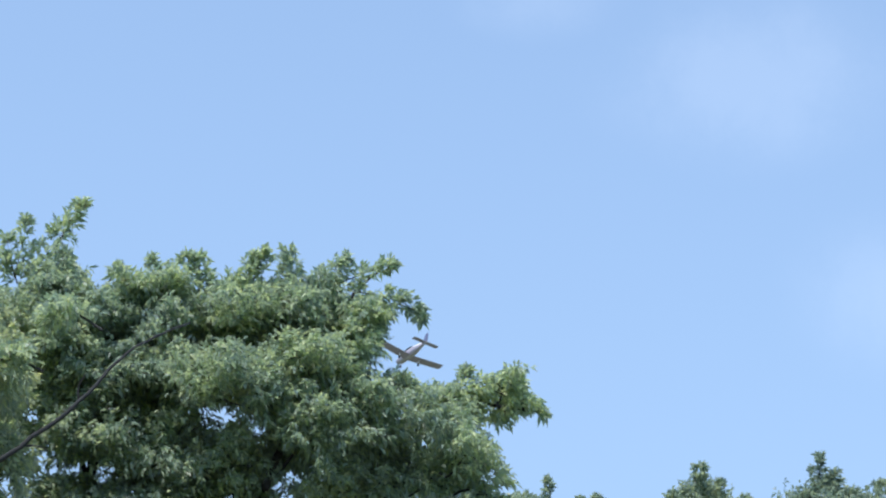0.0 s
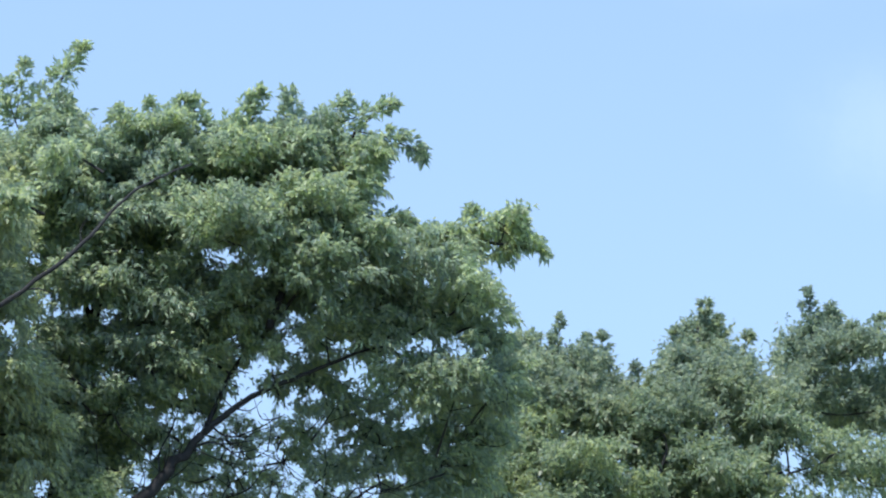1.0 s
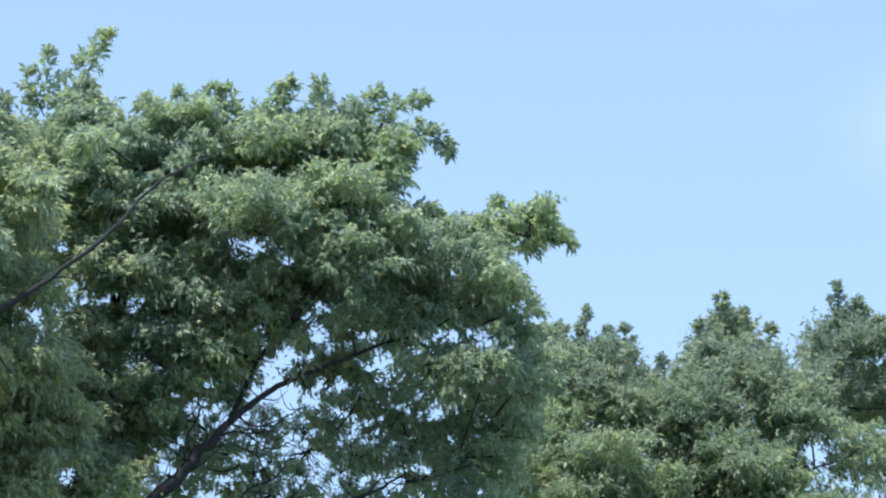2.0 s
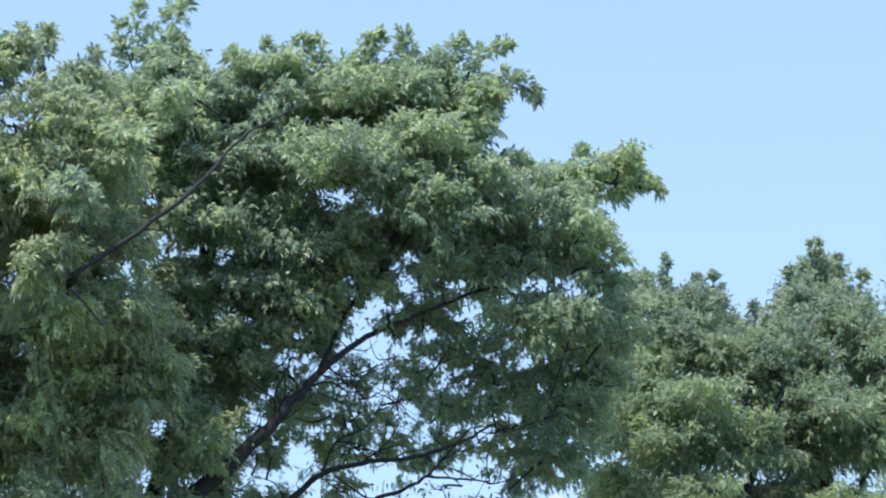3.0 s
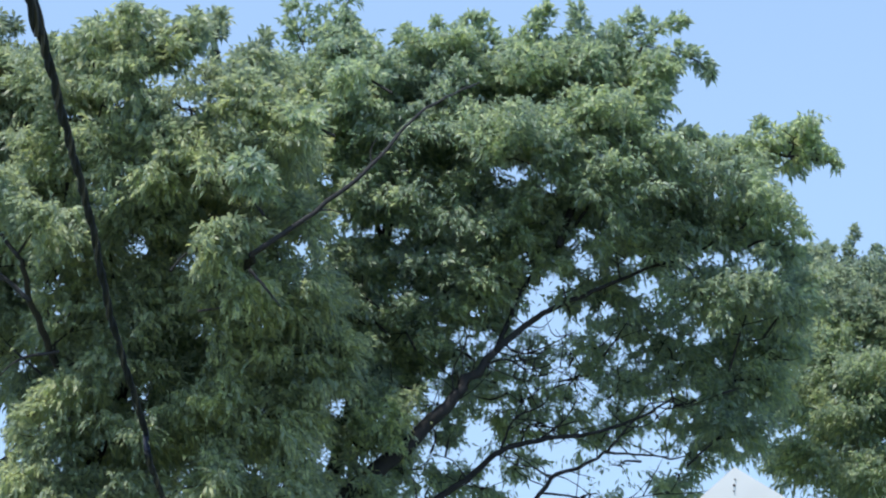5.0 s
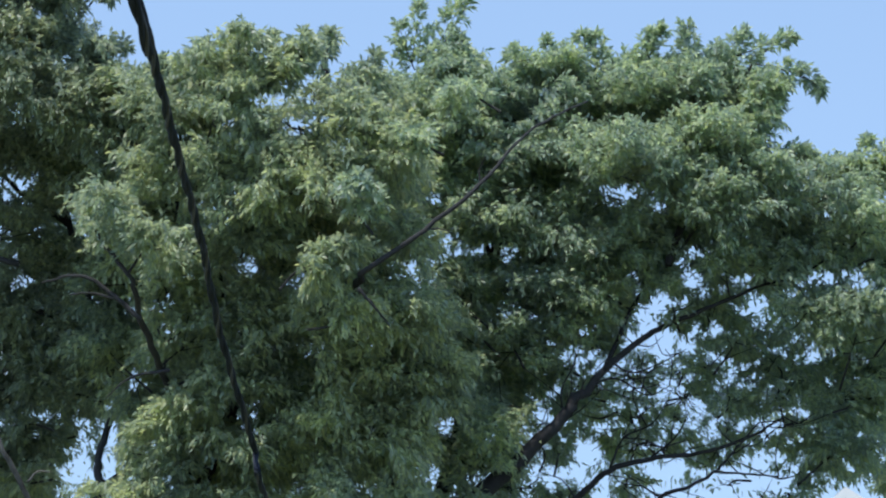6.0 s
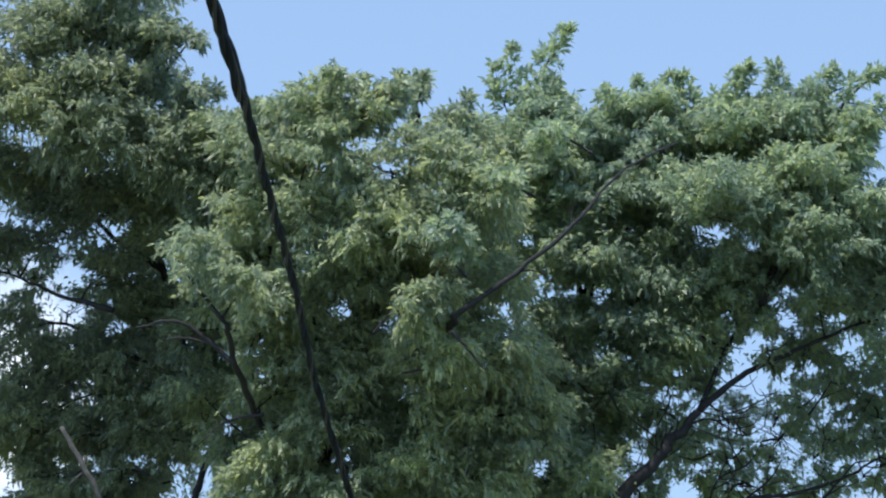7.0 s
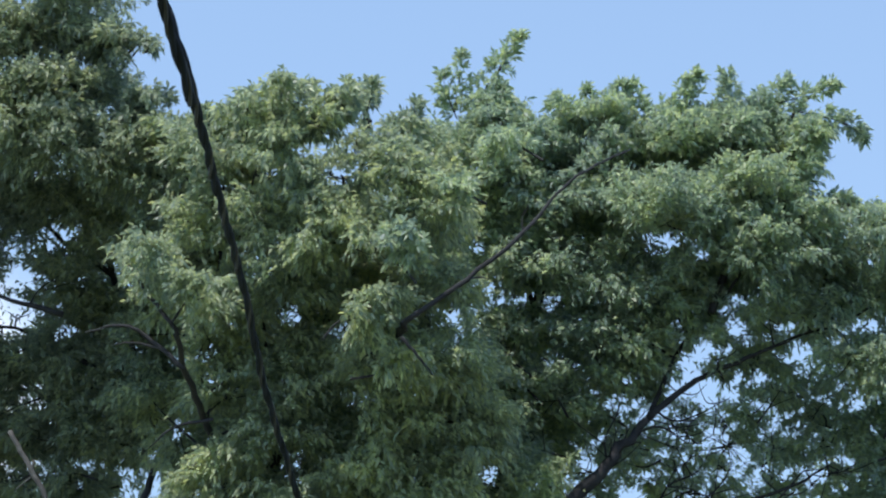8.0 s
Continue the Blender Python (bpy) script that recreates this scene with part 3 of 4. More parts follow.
foliage(tree_main, 1.43, 44.8, 8.70, 0.63, 0.54, 0.32)
foliage(tree_main, -1.50, 44.8, 8.79, 0.63, 0.45, 0.35)
foliage(tree_main, 0.14, 42.5, 10.82, 0.43, 0.43, 0.7)
foliage(tree_main, 1.27, 42.0, 10.76, 0.53, 0.37, 0.8)
foliage(tree_main, 1.92, 42.0, 10.67, 0.54, 0.48, 0.8)
foliage(tree_main, 2.55, 41.8, 10.05, 0.64, 0.56, 1)
foliage(tree_main, 3.28, 41.8, 9.83, 0.64, 0.56, 1)
foliage(tree_main, 3.97, 41.8, 9.97, 0.37, 0.51, 1)
foliage(tree_main, 1.04, 43.6, 10.19, 0.58, 0.48, 0.6)
foliage(tree_main, 1.80, 43.6, 9.78, 0.67, 0.41, 0.6)
foliage(tree_main, 0.68, 43.6, 9.41, 0.49, 0.49, 0.42)
foliage(tree_main, -0.08, 43.6, 9.50, 0.35, 0.35, 0.2)
foliage(tree_main, 1.44, 43.6, 9.05, 0.67, 0.41, 0.45)
foliage(tree_main, 2.31, 43.9, 9.47, 0.73, 0.48, 0.8)
foliage(tree_main, 0.59, 43.6, 8.60, 0.53, 0.35, 0.45)
foliage(tree_main, -0.61, 43.6, 8.51, 0.35, 0.35, 0.35)
foliage(tree_main, -1.28, 43.6, 8.10, 0.44, 0.35, 0.4)
foliage(tree_main, -2.02, 43.9, 9.05, 0.42, 0.48, 0.55)
foliage(tree_main, -2.43, 42.0, 7.82, 0.46, 0.56, 0.8)
foliage(tree_main, -2.73, 42.5, 8.95, 0.48, 0.60, 1.1)
foliage(tree_main, 1.92, 43.6, 8.42, 0.49, 0.41, 0.35)
foliage(tree_main, -1.47, 43.6, 9.50, 0.41, 0.23, 0.3)
foliage(tree_main, -0.26, 43.6, 7.61, 0.49, 0.26, 0.3)
foliage(tree_main, 0.14, 43.6, 8.96, 0.35, 0.26, 0.4)
foliage(tree_main, -3.09, 42.3, 9.90, 0.51, 0.60, 1.1)
foliage(tree_main, -2.91, 42.2, 10.59, 0.51, 0.51, 1.1)
foliage(tree_main, -3.30, 43.0, 9.31, 0.43, 0.61, 1.1)
foliage(tree_main, -2.99, 42.6, 8.17, 0.43, 0.52, 0.9)
foliage(tree_main, -2.47, 42.8, 6.98, 0.52, 0.35, 1)
foliage(tree_main, -2.09, 42.0, 8.26, 0.42, 0.42, 0.5)
foliage(tree_main, 2.47, 43.9, 7.83, 0.42, 0.34, 0.6)
foliage(tree_main, 2.60, 43.7, 8.71, 0.73, 0.47, 0.8)
foliage(tree_main, 3.27, 43.7, 9.06, 0.73, 0.56, 1)
foliage(tree_main, 3.08, 43.7, 8.21, 0.84, 0.47, 0.9)
foliage(tree_main, 2.09, 43.6, 7.35, 0.49, 0.41, 0.7)
foliage(tree_main, 3.73, 43.7, 9.52, 0.68, 0.51, 1)
foliage(tree_main, -2.68, 42.0, 7.05, 0.51, 0.51, 0.9)
foliage(tree_main, 0.85, 43.6, 7.17, 0.44, 0.23, 0.2)
foliage(tree_main, -3.18, 37.2, 11.50, 0.38, 0.21, 1)
foliage(tree_main, -2.40, 37.6, 12.30, 0.38, 0.21, 1)
foliage(tree_main, -3.93, 36.8, 10.64, 0.37, 0.24, 1)
foliage(tree_main, -0.86, 44.8, 9.16, 0.54, 0.36, 0.3)
foliage(tree_main, 0.60, 44.8, 8.24, 0.54, 0.27, 0.35)
foliage(tree_main, -1.68, 44.8, 7.78, 0.54, 0.45, 0.4)
foliage(tree_main, 0.05, 44.8, 8.42, 0.54, 0.45, 0.3)
foliage(tree_main, -1.19, 43.6, 7.35, 0.53, 0.26, 0.4)
foliage(tree_main, -1.63, 43.6, 7.35, 0.35, 0.26, 0.3)
foliage(tree_main, -0.74, 43.6, 7.08, 0.44, 0.22, 0.3)
foliage(tree_main, -1.14, 43.2, 8.76, 0.40, 0.31, 0.45)
foliage(tree_main, -0.57, 44.3, 8.43, 0.38, 0.29, 0.4)
foliage(tree_main, -1.62, 43.2, 8.27, 0.35, 0.26, 0.4)
foliage(tree_main, -0.13, 44.2, 9.43, 0.39, 0.31, 0.4)
foliage(tree_main, -0.74, 42.8, 9.63, 0.40, 0.35, 0.6)
foliage(tree_main, 0.42, 44.4, 8.32, 0.43, 0.29, 0.35)
foliage(tree_main, 1.04, 44.4, 8.09, 0.39, 0.29, 0.35)
foliage(tree_main, -1.27, 43.0, 9.13, 0.35, 0.31, 0.5)
foliage(tree_main, -2.09, 43.0, 7.53, 0.35, 0.26, 0.4)
foliage(tree_main, 1.33, 44.5, 7.73, 0.43, 0.26, 0.35)
foliage(tree_main, -0.22, 44.3, 8.80, 0.34, 0.26, 0.3)

tree_left = tree(-6.48, 39.0, "broadleaf tree with yellow-green drooping leaves and bare inner limbs", 1)
limb(tree_left, "trunk", 0.22, 0.06, (-6.48, 39.00, -0.1), (-6.31, 39.80, 4.67), (-6.69, 41.00, 6.75), (-6.86, 40.80, 8.23))
limb(tree_left, "limb", 0.06, 0.022, (-6.86, 40.80, 8.23), (-6.95, 39.40, 8.78), (-7.01, 38.00, 9.20), (-6.87, 36.70, 9.41), (-7.17, 36.70, 9.84), (-7.70, 37.00, 10.53))
limb(tree_left, "limb", 0.038, 0.012, (-6.76, 36.70, 8.94), (-7.31, 36.70, 9.41), (-7.68, 36.70, 9.56), (-8.21, 37.00, 9.53))
limb(tree_left, "limb", 0.025, 0.008, (-7.07, 36.70, 9.22), (-7.46, 36.70, 9.32), (-7.76, 36.70, 9.29))
limb(tree_left, "limb", 0.025, 0.008, (-6.37, 36.80, 8.27), (-6.90, 36.80, 8.16), (-7.23, 36.80, 7.89))
limb(tree_left, "limb", 0.11, 0.03, (-6.69, 41.00, 6.92), (-6.17, 41.60, 8.71), (-5.37, 41.00, 10.50), (-4.97, 40.20, 11.87), (-4.61, 39.60, 13.26))
limb(tree_left, "limb", 0.06, 0.02, (-6.11, 41.20, 8.64), (-6.40, 41.00, 10.67), (-6.24, 40.20, 12.21), (-5.97, 39.80, 13.49))
limb(tree_left, "limb", 0.07, 0.02, (-6.51, 41.00, 6.42), (-5.37, 41.60, 7.68), (-4.41, 41.00, 8.95), (-3.74, 40.80, 9.94))
limb(tree_left, "limb", 0.035, 0.01, (-6.76, 39.40, 11.49), (-6.78, 39.40, 11.07), (-6.86, 39.40, 10.78))
plume(tree_left, 0.14, 0.06, (-5.71, 38.00, 13.12), (-5.69, 38.00, 13.24), (-5.67, 38.00, 13.38))
plume(tree_left, 0.13, 0.05, (-6.02, 38.00, 12.95), (-6.09, 38.00, 13.10), (-6.15, 38.00, 13.17))
plume(tree_left, 0.14, 0.06, (-4.87, 38.00, 13.03), (-4.79, 38.00, 13.18), (-4.75, 38.00, 13.32))
plume(tree_left, 0.13, 0.05, (-4.58, 39.00, 13.25), (-4.53, 39.00, 13.46), (-4.50, 39.00, 13.63))
plume(tree_left, 0.14, 0.06, (-4.04, 39.00, 12.87), (-3.92, 39.00, 13.10), (-3.84, 39.00, 13.30))
plume(tree_left, 0.11, 0.05, (-6.91, 39.00, 12.95), (-6.96, 39.00, 13.15), (-7.00, 39.00, 13.27))
plume(tree_left, 0.11, 0.05, (-5.30, 38.00, 12.99), (-5.25, 38.00, 13.18), (-5.22, 38.00, 13.27))
foliage(tree_left, -5.83, 42.0, 10.09, 0.59, 0.51, 1)
foliage(tree_left, -4.68, 42.0, 8.78, 0.68, 0.51, 1)
foliage(tree_left, -6.79, 42.0, 10.27, 0.51, 0.51, 1)
foliage(tree_left, -4.32, 42.0, 7.91, 0.68, 0.51, 1)
foliage(tree_left, -6.45, 42.0, 7.65, 0.59, 0.51, 1)
foliage(tree_left, -5.64, 42.0, 9.21, 0.59, 0.51, 1)
foliage(tree_left, -7.10, 42.0, 9.13, 0.51, 0.51, 0.9)
foliage(tree_left, -5.61, 42.0, 8.08, 0.68, 0.51, 1)
foliage(tree_left, -4.80, 42.0, 10.18, 0.59, 0.51, 1)
foliage(tree_left, -3.82, 42.0, 8.78, 0.51, 0.51, 1)
foliage(tree_left, -6.37, 40.0, 11.99, 0.40, 0.40, 1)
foliage(tree_left, -5.52, 40.0, 11.21, 0.48, 0.40, 1)
foliage(tree_left, -7.01, 40.0, 11.21, 0.48, 0.40, 1)
foliage(tree_left, -4.85, 40.0, 11.13, 0.40, 0.40, 1)
foliage(tree_left, -5.64, 40.0, 12.59, 0.40, 0.40, 1)
foliage(tree_left, -7.70, 39.8, 10.57, 0.40, 0.40, 1)
foliage(tree_left, -7.82, 40.2, 11.69, 0.41, 0.41, 1)
foliage(tree_left, -3.84, 40.0, 10.20, 0.40, 0.32, 1)
foliage(tree_left, -5.62, 37.7, 13.07, 0.40, 0.24, 1)
foliage(tree_left, -6.21, 37.7, 12.76, 0.35, 0.26, 1)
foliage(tree_left, -7.05, 39.8, 13.25, 0.27, 0.23, 1)
foliage(tree_left, -4.91, 37.7, 12.99, 0.40, 0.21, 1)
foliage(tree_left, -4.76, 39.8, 13.65, 0.19, 0.26, 1)
foliage(tree_left, -4.08, 39.0, 12.95, 0.35, 0.27, 1)
foliage(tree_left, -5.18, 37.7, 12.70, 0.46, 0.30, 1)
foliage(tree_left, -5.75, 37.7, 12.16, 0.58, 0.43, 1)
foliage(tree_left, -6.58, 38.4, 12.19, 0.59, 0.48, 1)
foliage(tree_left, -4.73, 37.8, 11.78, 0.53, 0.35, 0.8)
foliage(tree_left, -7.17, 38.7, 12.53, 0.47, 0.39, 1)
foliage(tree_left, -6.62, 38.8, 12.72, 0.39, 0.34, 1)
foliage(tree_left, -5.74, 37.8, 12.52, 0.49, 0.35, 1)
foliage(tree_left, -4.19, 37.8, 12.27, 0.35, 0.35, 0.8)
foliage(tree_left, -3.83, 40.3, 12.94, 0.36, 0.49, 0.9)
foliage(tree_left, -4.82, 39.4, 12.77, 0.32, 0.29, 0.4)
foliage(tree_left, -3.85, 37.7, 11.88, 0.53, 0.43, 1)
foliage(tree_left, -3.49, 37.7, 11.27, 0.49, 0.46, 1)
foliage(tree_left, -4.35, 37.7, 11.05, 0.64, 0.50, 1)
foliage(tree_left, -5.21, 37.7, 11.15, 0.64, 0.50, 1)
foliage(tree_left, -6.13, 38.3, 11.30, 0.59, 0.59, 1)
foliage(tree_left, -6.99, 38.8, 11.55, 0.60, 0.55, 1)
foliage(tree_left, -7.84, 40.2, 12.26, 0.57, 0.57, 1)
foliage(tree_left, -4.01, 40.0, 10.83, 0.61, 0.53, 1)
foliage(tree_left, -4.83, 39.9, 10.64, 0.68, 0.53, 1)
foliage(tree_left, -5.57, 38.7, 10.45, 0.66, 0.59, 1)
foliage(tree_left, -6.49, 39.0, 10.43, 0.60, 0.60, 1)
foliage(tree_left, -4.04, 37.4, 9.99, 0.42, 0.26, 1)
foliage(tree_left, -4.44, 38.5, 9.55, 0.65, 0.51, 1)
foliage(tree_left, -3.24, 38.5, 9.31, 0.58, 0.51, 1)
foliage(tree_left, -3.68, 39.5, 8.80, 0.67, 0.61, 1)
foliage(tree_left, -2.95, 39.5, 8.68, 0.45, 0.61, 1)
foliage(tree_left, -4.49, 39.5, 8.76, 0.67, 0.61, 1)
foliage(tree_left, -5.42, 39.6, 9.61, 0.67, 0.61, 1)
foliage(tree_left, -5.58, 39.8, 8.64, 0.67, 0.61, 1)
foliage(tree_left, -6.32, 39.6, 9.37, 0.53, 0.45, 1)
foliage(tree_left, -4.71, 39.5, 7.78, 0.67, 0.61, 1)
foliage(tree_left, -3.66, 39.5, 7.74, 0.56, 0.61, 1)
foliage(tree_left, -5.65, 40.0, 7.64, 0.68, 0.53, 1)
foliage(tree_left, -6.47, 39.8, 8.36, 0.48, 0.48, 0.9)
foliage(tree_left, -4.53, 39.5, 6.85, 0.75, 0.45, 1)
foliage(tree_left, -3.52, 39.5, 6.76, 0.56, 0.45, 1)
foliage(tree_left, -5.90, 40.1, 6.88, 0.68, 0.45, 1)
foliage(tree_left, -6.88, 40.0, 7.44, 0.44, 0.45, 0.8)
foliage(tree_left, -7.28, 40.0, 7.60, 0.40, 0.40, 0.8)
foliage(tree_left, -6.23, 39.9, 7.92, 0.48, 0.48, 0.9)
foliage(tree_left, -6.96, 39.9, 8.08, 0.40, 0.40, 0.8)
foliage(tree_left, -8.37, 41.6, 10.45, 0.50, 0.42, 0.8)
foliage(tree_left, -8.16, 41.6, 9.45, 0.55, 0.55, 0.9)
foliage(tree_left, -7.66, 41.6, 8.62, 0.59, 0.50, 0.8)
foliage(tree_left, -6.89, 39.5, 10.09, 0.40, 0.40, 0.7)
foliage(tree_left, -7.50, 39.5, 11.01, 0.59, 0.53, 1)
foliage(tree_left, -6.89, 39.7, 9.21, 0.45, 0.45, 0.9)
foliage(tree_left, -3.22, 38.5, 10.36, 0.31, 0.47, 0.8)
foliage(tree_left, -6.48, 36.2, 9.88, 0.44, 0.32, 1)
foliage(tree_left, -7.22, 36.2, 10.42, 0.44, 0.32, 1)
foliage(tree_left, -6.56, 39.6, 9.77, 0.48, 0.35, 1)
foliage(tree_left, -7.44, 40.1, 6.96, 0.65, 0.49, 1)
foliage(tree_left, -6.55, 40.1, 6.64, 0.65, 0.41, 1)
foliage(tree_left, -5.17, 37.9, 11.65, 0.46, 0.38, 0.9)
foliage(tree_left, -5.18, 39.1, 12.34, 0.32, 0.24, 0.5)
foliage(tree_left, -6.15, 39.8, 8.73, 0.48, 0.48, 1)
foliage(tree_left, -6.87, 40.1, 6.72, 0.49, 0.41, 1)

foliage(tree_left, -3.98, 37.5, 9.12, 0.38, 0.27, 1)
foliage(tree_left, -4.42, 36.9, 9.74, 0.42, 0.24, 1)
foliage(tree_left, -7.75, 39.5, 13.02, 0.46, 0.36, 1)
foliage(tree_left, -7.30, 39.5, 12.95, 0.36, 0.36, 1)
foliage(tree_left, -8.05, 40.0, 12.70, 0.50, 0.45, 1)

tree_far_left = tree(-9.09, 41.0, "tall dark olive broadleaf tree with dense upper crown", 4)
limb(tree_far_left, "trunk", 0.34, 0.10, (-9.09, 41.00, -0.1), (-8.64, 41.00, 3.95), (-8.30, 41.00, 6.00), (-8.06, 41.00, 7.25))
limb(tree_far_left, "limb", 0.085, 0.04, (-8.06, 41.00, 7.20), (-7.80, 41.90, 7.85), (-8.35, 42.40, 9.55), (-9.01, 42.40, 11.61), (-9.32, 41.00, 13.31), (-9.75, 41.00, 15.29))
limb(tree_far_left, "limb", 0.06, 0.015, (-8.45, 42.20, 9.51), (-9.57, 42.80, 10.35), (-10.52, 43.00, 10.84), (-11.42, 43.00, 11.02))
limb(tree_far_left, "limb", 0.05, 0.02, (-9.01, 42.40, 11.61), (-10.06, 42.60, 12.39), (-11.01, 42.60, 13.58))
limb(tree_far_left, "limb", 0.05, 0.015, (-9.32, 41.00, 13.31), (-8.92, 41.00, 14.21), (-8.43, 41.00, 14.88))
limb(tree_far_left, "limb", 0.05, 0.012, (-9.45, 41.00, 10.67), (-10.31, 41.00, 10.93), (-11.10, 41.00, 11.28))
limb(tree_far_left, "dead_limb", 0.040, 0.046, (-9.70, 39.00, 8.52), (-9.42, 39.00, 8.05), (-9.12, 39.00, 7.52), (-8.62, 39.40, 6.55))
limb(tree_far_left, "dead_limb", 0.021, 0.01, (-8.77, 39.10, 7.07), (-8.63, 39.10, 7.22), (-8.43, 39.10, 7.22))
limb(tree_far_left, "dead_limb", 0.021, 0.008, (-9.33, 39.00, 8.10), (-9.37, 39.00, 7.86), (-9.59, 39.00, 7.66))
limb(tree_far_left, "limb", 0.075, 0.045, (-8.06, 41.10, 7.22), (-8.20, 41.30, 7.62), (-8.17, 41.80, 8.20), (-8.12, 42.40, 8.85))
foliage(tree_far_left, -9.33, 39.6, 14.78, 0.80, 0.40, 1)
foliage(tree_far_left, -8.61, 39.6, 14.52, 0.43, 0.27, 1)
foliage(tree_far_left, -10.33, 39.6, 14.65, 0.72, 0.56, 1)
foliage(tree_far_left, -8.22, 39.6, 14.53, 0.21, 0.14, 1)
foliage(tree_far_left, -7.98, 39.6, 14.46, 0.11, 0.08, 1)
foliage(tree_far_left, -9.46, 39.6, 13.82, 0.80, 0.51, 1)
foliage(tree_far_left, -8.72, 39.6, 13.82, 0.35, 0.35, 1)
foliage(tree_far_left, -7.91, 39.6, 13.65, 0.24, 0.18, 1)
foliage(tree_far_left, -8.19, 39.6, 13.43, 0.29, 0.29, 1)
foliage(tree_far_left, -9.00, 39.6, 13.04, 0.80, 0.56, 1)
foliage(tree_far_left, -10.09, 39.6, 13.26, 0.75, 0.67, 1)
foliage(tree_far_left, -8.28, 39.6, 12.70, 0.61, 0.61, 1)
foliage(tree_far_left, -10.49, 41.7, 12.83, 0.79, 0.64, 1)
foliage(tree_far_left, -9.52, 41.7, 12.56, 0.79, 0.64, 1)
foliage(tree_far_left, -8.84, 41.7, 12.03, 0.56, 0.64, 1)
foliage(tree_far_left, -10.63, 42.8, 10.44, 0.78, 0.61, 0.9)
foliage(tree_far_left, -9.57, 42.8, 10.35, 0.69, 0.61, 0.9)
foliage(tree_far_left, -11.24, 43.0, 9.31, 0.70, 0.70, 0.9)
foliage(tree_far_left, -9.93, 42.6, 11.22, 0.60, 0.34, 0.6)
foliage(tree_far_left, -9.80, 39.6, 15.79, 0.96, 0.64, 1)
foliage(tree_far_left, -11.07, 44.0, 8.21, 0.62, 0.44, 1)
foliage(tree_far_left, -10.16, 44.0, 7.98, 0.62, 0.44, 1)
foliage(tree_far_left, -11.59, 44.0, 7.76, 0.53, 0.44, 1)
foliage(tree_far_left, -9.46, 44.0, 8.39, 0.44, 0.44, 0.8)
# seven unseen boughs left of the view, added to shade the visible crown
foliage(tree_far_left, -11.96, 39.8, 14.36, 1.05, 0.80, 0.75)
foliage(tree_far_left, -12.05, 40.4, 12.96, 1.06, 0.82, 0.75)
foliage(tree_far_left, -11.97, 41.0, 11.72, 0.91, 0.75, 0.75)
foliage(tree_far_left, -12.75, 42.7, 10.87, 1.04, 0.86, 0.7)
foliage(tree_far_left, -13.30, 41.0, 13.85, 0.99, 0.99, 0.6)
foliage(tree_far_left, -12.57, 43.0, 9.31, 0.96, 0.87, 0.6)
foliage(tree_far_left, -11.94, 40.0, 15.85, 0.97, 0.73, 0.7)
foliage(tree_far_left, -9.11, 39.6, 15.40, 0.56, 0.35, 1)
foliage(tree_far_left, -10.87, 39.6, 13.78, 0.64, 0.64, 1)
foliage(tree_far_left, -9.04, 42.7, 11.13, 0.52, 0.52, 1)
foliage(tree_far_left, -9.57, 42.7, 11.04, 0.69, 0.52, 0.8)
foliage(tree_far_left, -8.95, 43.0, 9.66, 0.61, 0.61, 0.9)
foliage(tree_far_left, -11.37, 41.7, 13.06, 0.59, 0.67, 0.8)
foliage(tree_far_left, -10.62, 41.7, 12.07, 0.67, 0.51, 0.7)
foliage(tree_far_left, -11.31, 41.7, 11.89, 0.51, 0.51, 0.6)
foliage(tree_far_left, -9.64, 41.7, 11.49, 0.64, 0.47, 0.8)
foliage(tree_far_left, -9.26, 42.7, 10.91, 0.48, 0.48, 0.7)
foliage(tree_far_left, -10.54, 42.7, 11.04, 0.52, 0.34, 0.5)
foliage(tree_far_left, -11.16, 42.7, 10.78, 0.60, 0.52, 0.7)
foliage(tree_far_left, -8.16, 42.7, 10.78, 0.52, 0.52, 0.9)
foliage(tree_far_left, -8.24, 42.9, 10.00, 0.43, 0.52, 0.9)
foliage(tree_far_left, -10.90, 41.9, 11.40, 0.42, 0.34, 0.5)
foliage(tree_far_left, -10.01, 42.8, 10.70, 0.60, 0.43, 0.5)
foliage(tree_far_left, -10.45, 42.9, 10.05, 0.73, 0.49, 0.7)
foliage(tree_far_left, -9.74, 42.9, 9.70, 0.73, 0.49, 0.8)
foliage(tree_far_left, -10.31, 43.0, 9.14, 0.73, 0.43, 0.9)
foliage(tree_far_left, -9.13, 42.9, 10.00, 0.57, 0.57, 0.7)
foliage(tree_far_left, -8.99, 43.1, 8.96, 0.66, 0.57, 0.7)
foliage(tree_far_left, -11.33, 42.9, 9.83, 0.61, 0.61, 0.8)
foliage(tree_far_left, -11.33, 43.1, 9.05, 0.52, 0.44, 0.8)
foliage(tree_far_left, -9.83, 43.2, 8.44, 0.70, 0.35, 0.8)
foliage(tree_far_left, -10.44, 43.2, 8.10, 0.52, 0.26, 0.4)
foliage(tree_far_left, -11.06, 43.2, 8.53, 0.52, 0.35, 0.8)
foliage(tree_far_left, -10.71, 43.3, 7.84, 0.70, 0.38, 0.9)
foliage(tree_far_left, -9.91, 43.3, 7.62, 0.70, 0.39, 0.9)
foliage(tree_far_left, -9.56, 43.0, 9.14, 0.61, 0.52, 0.9)

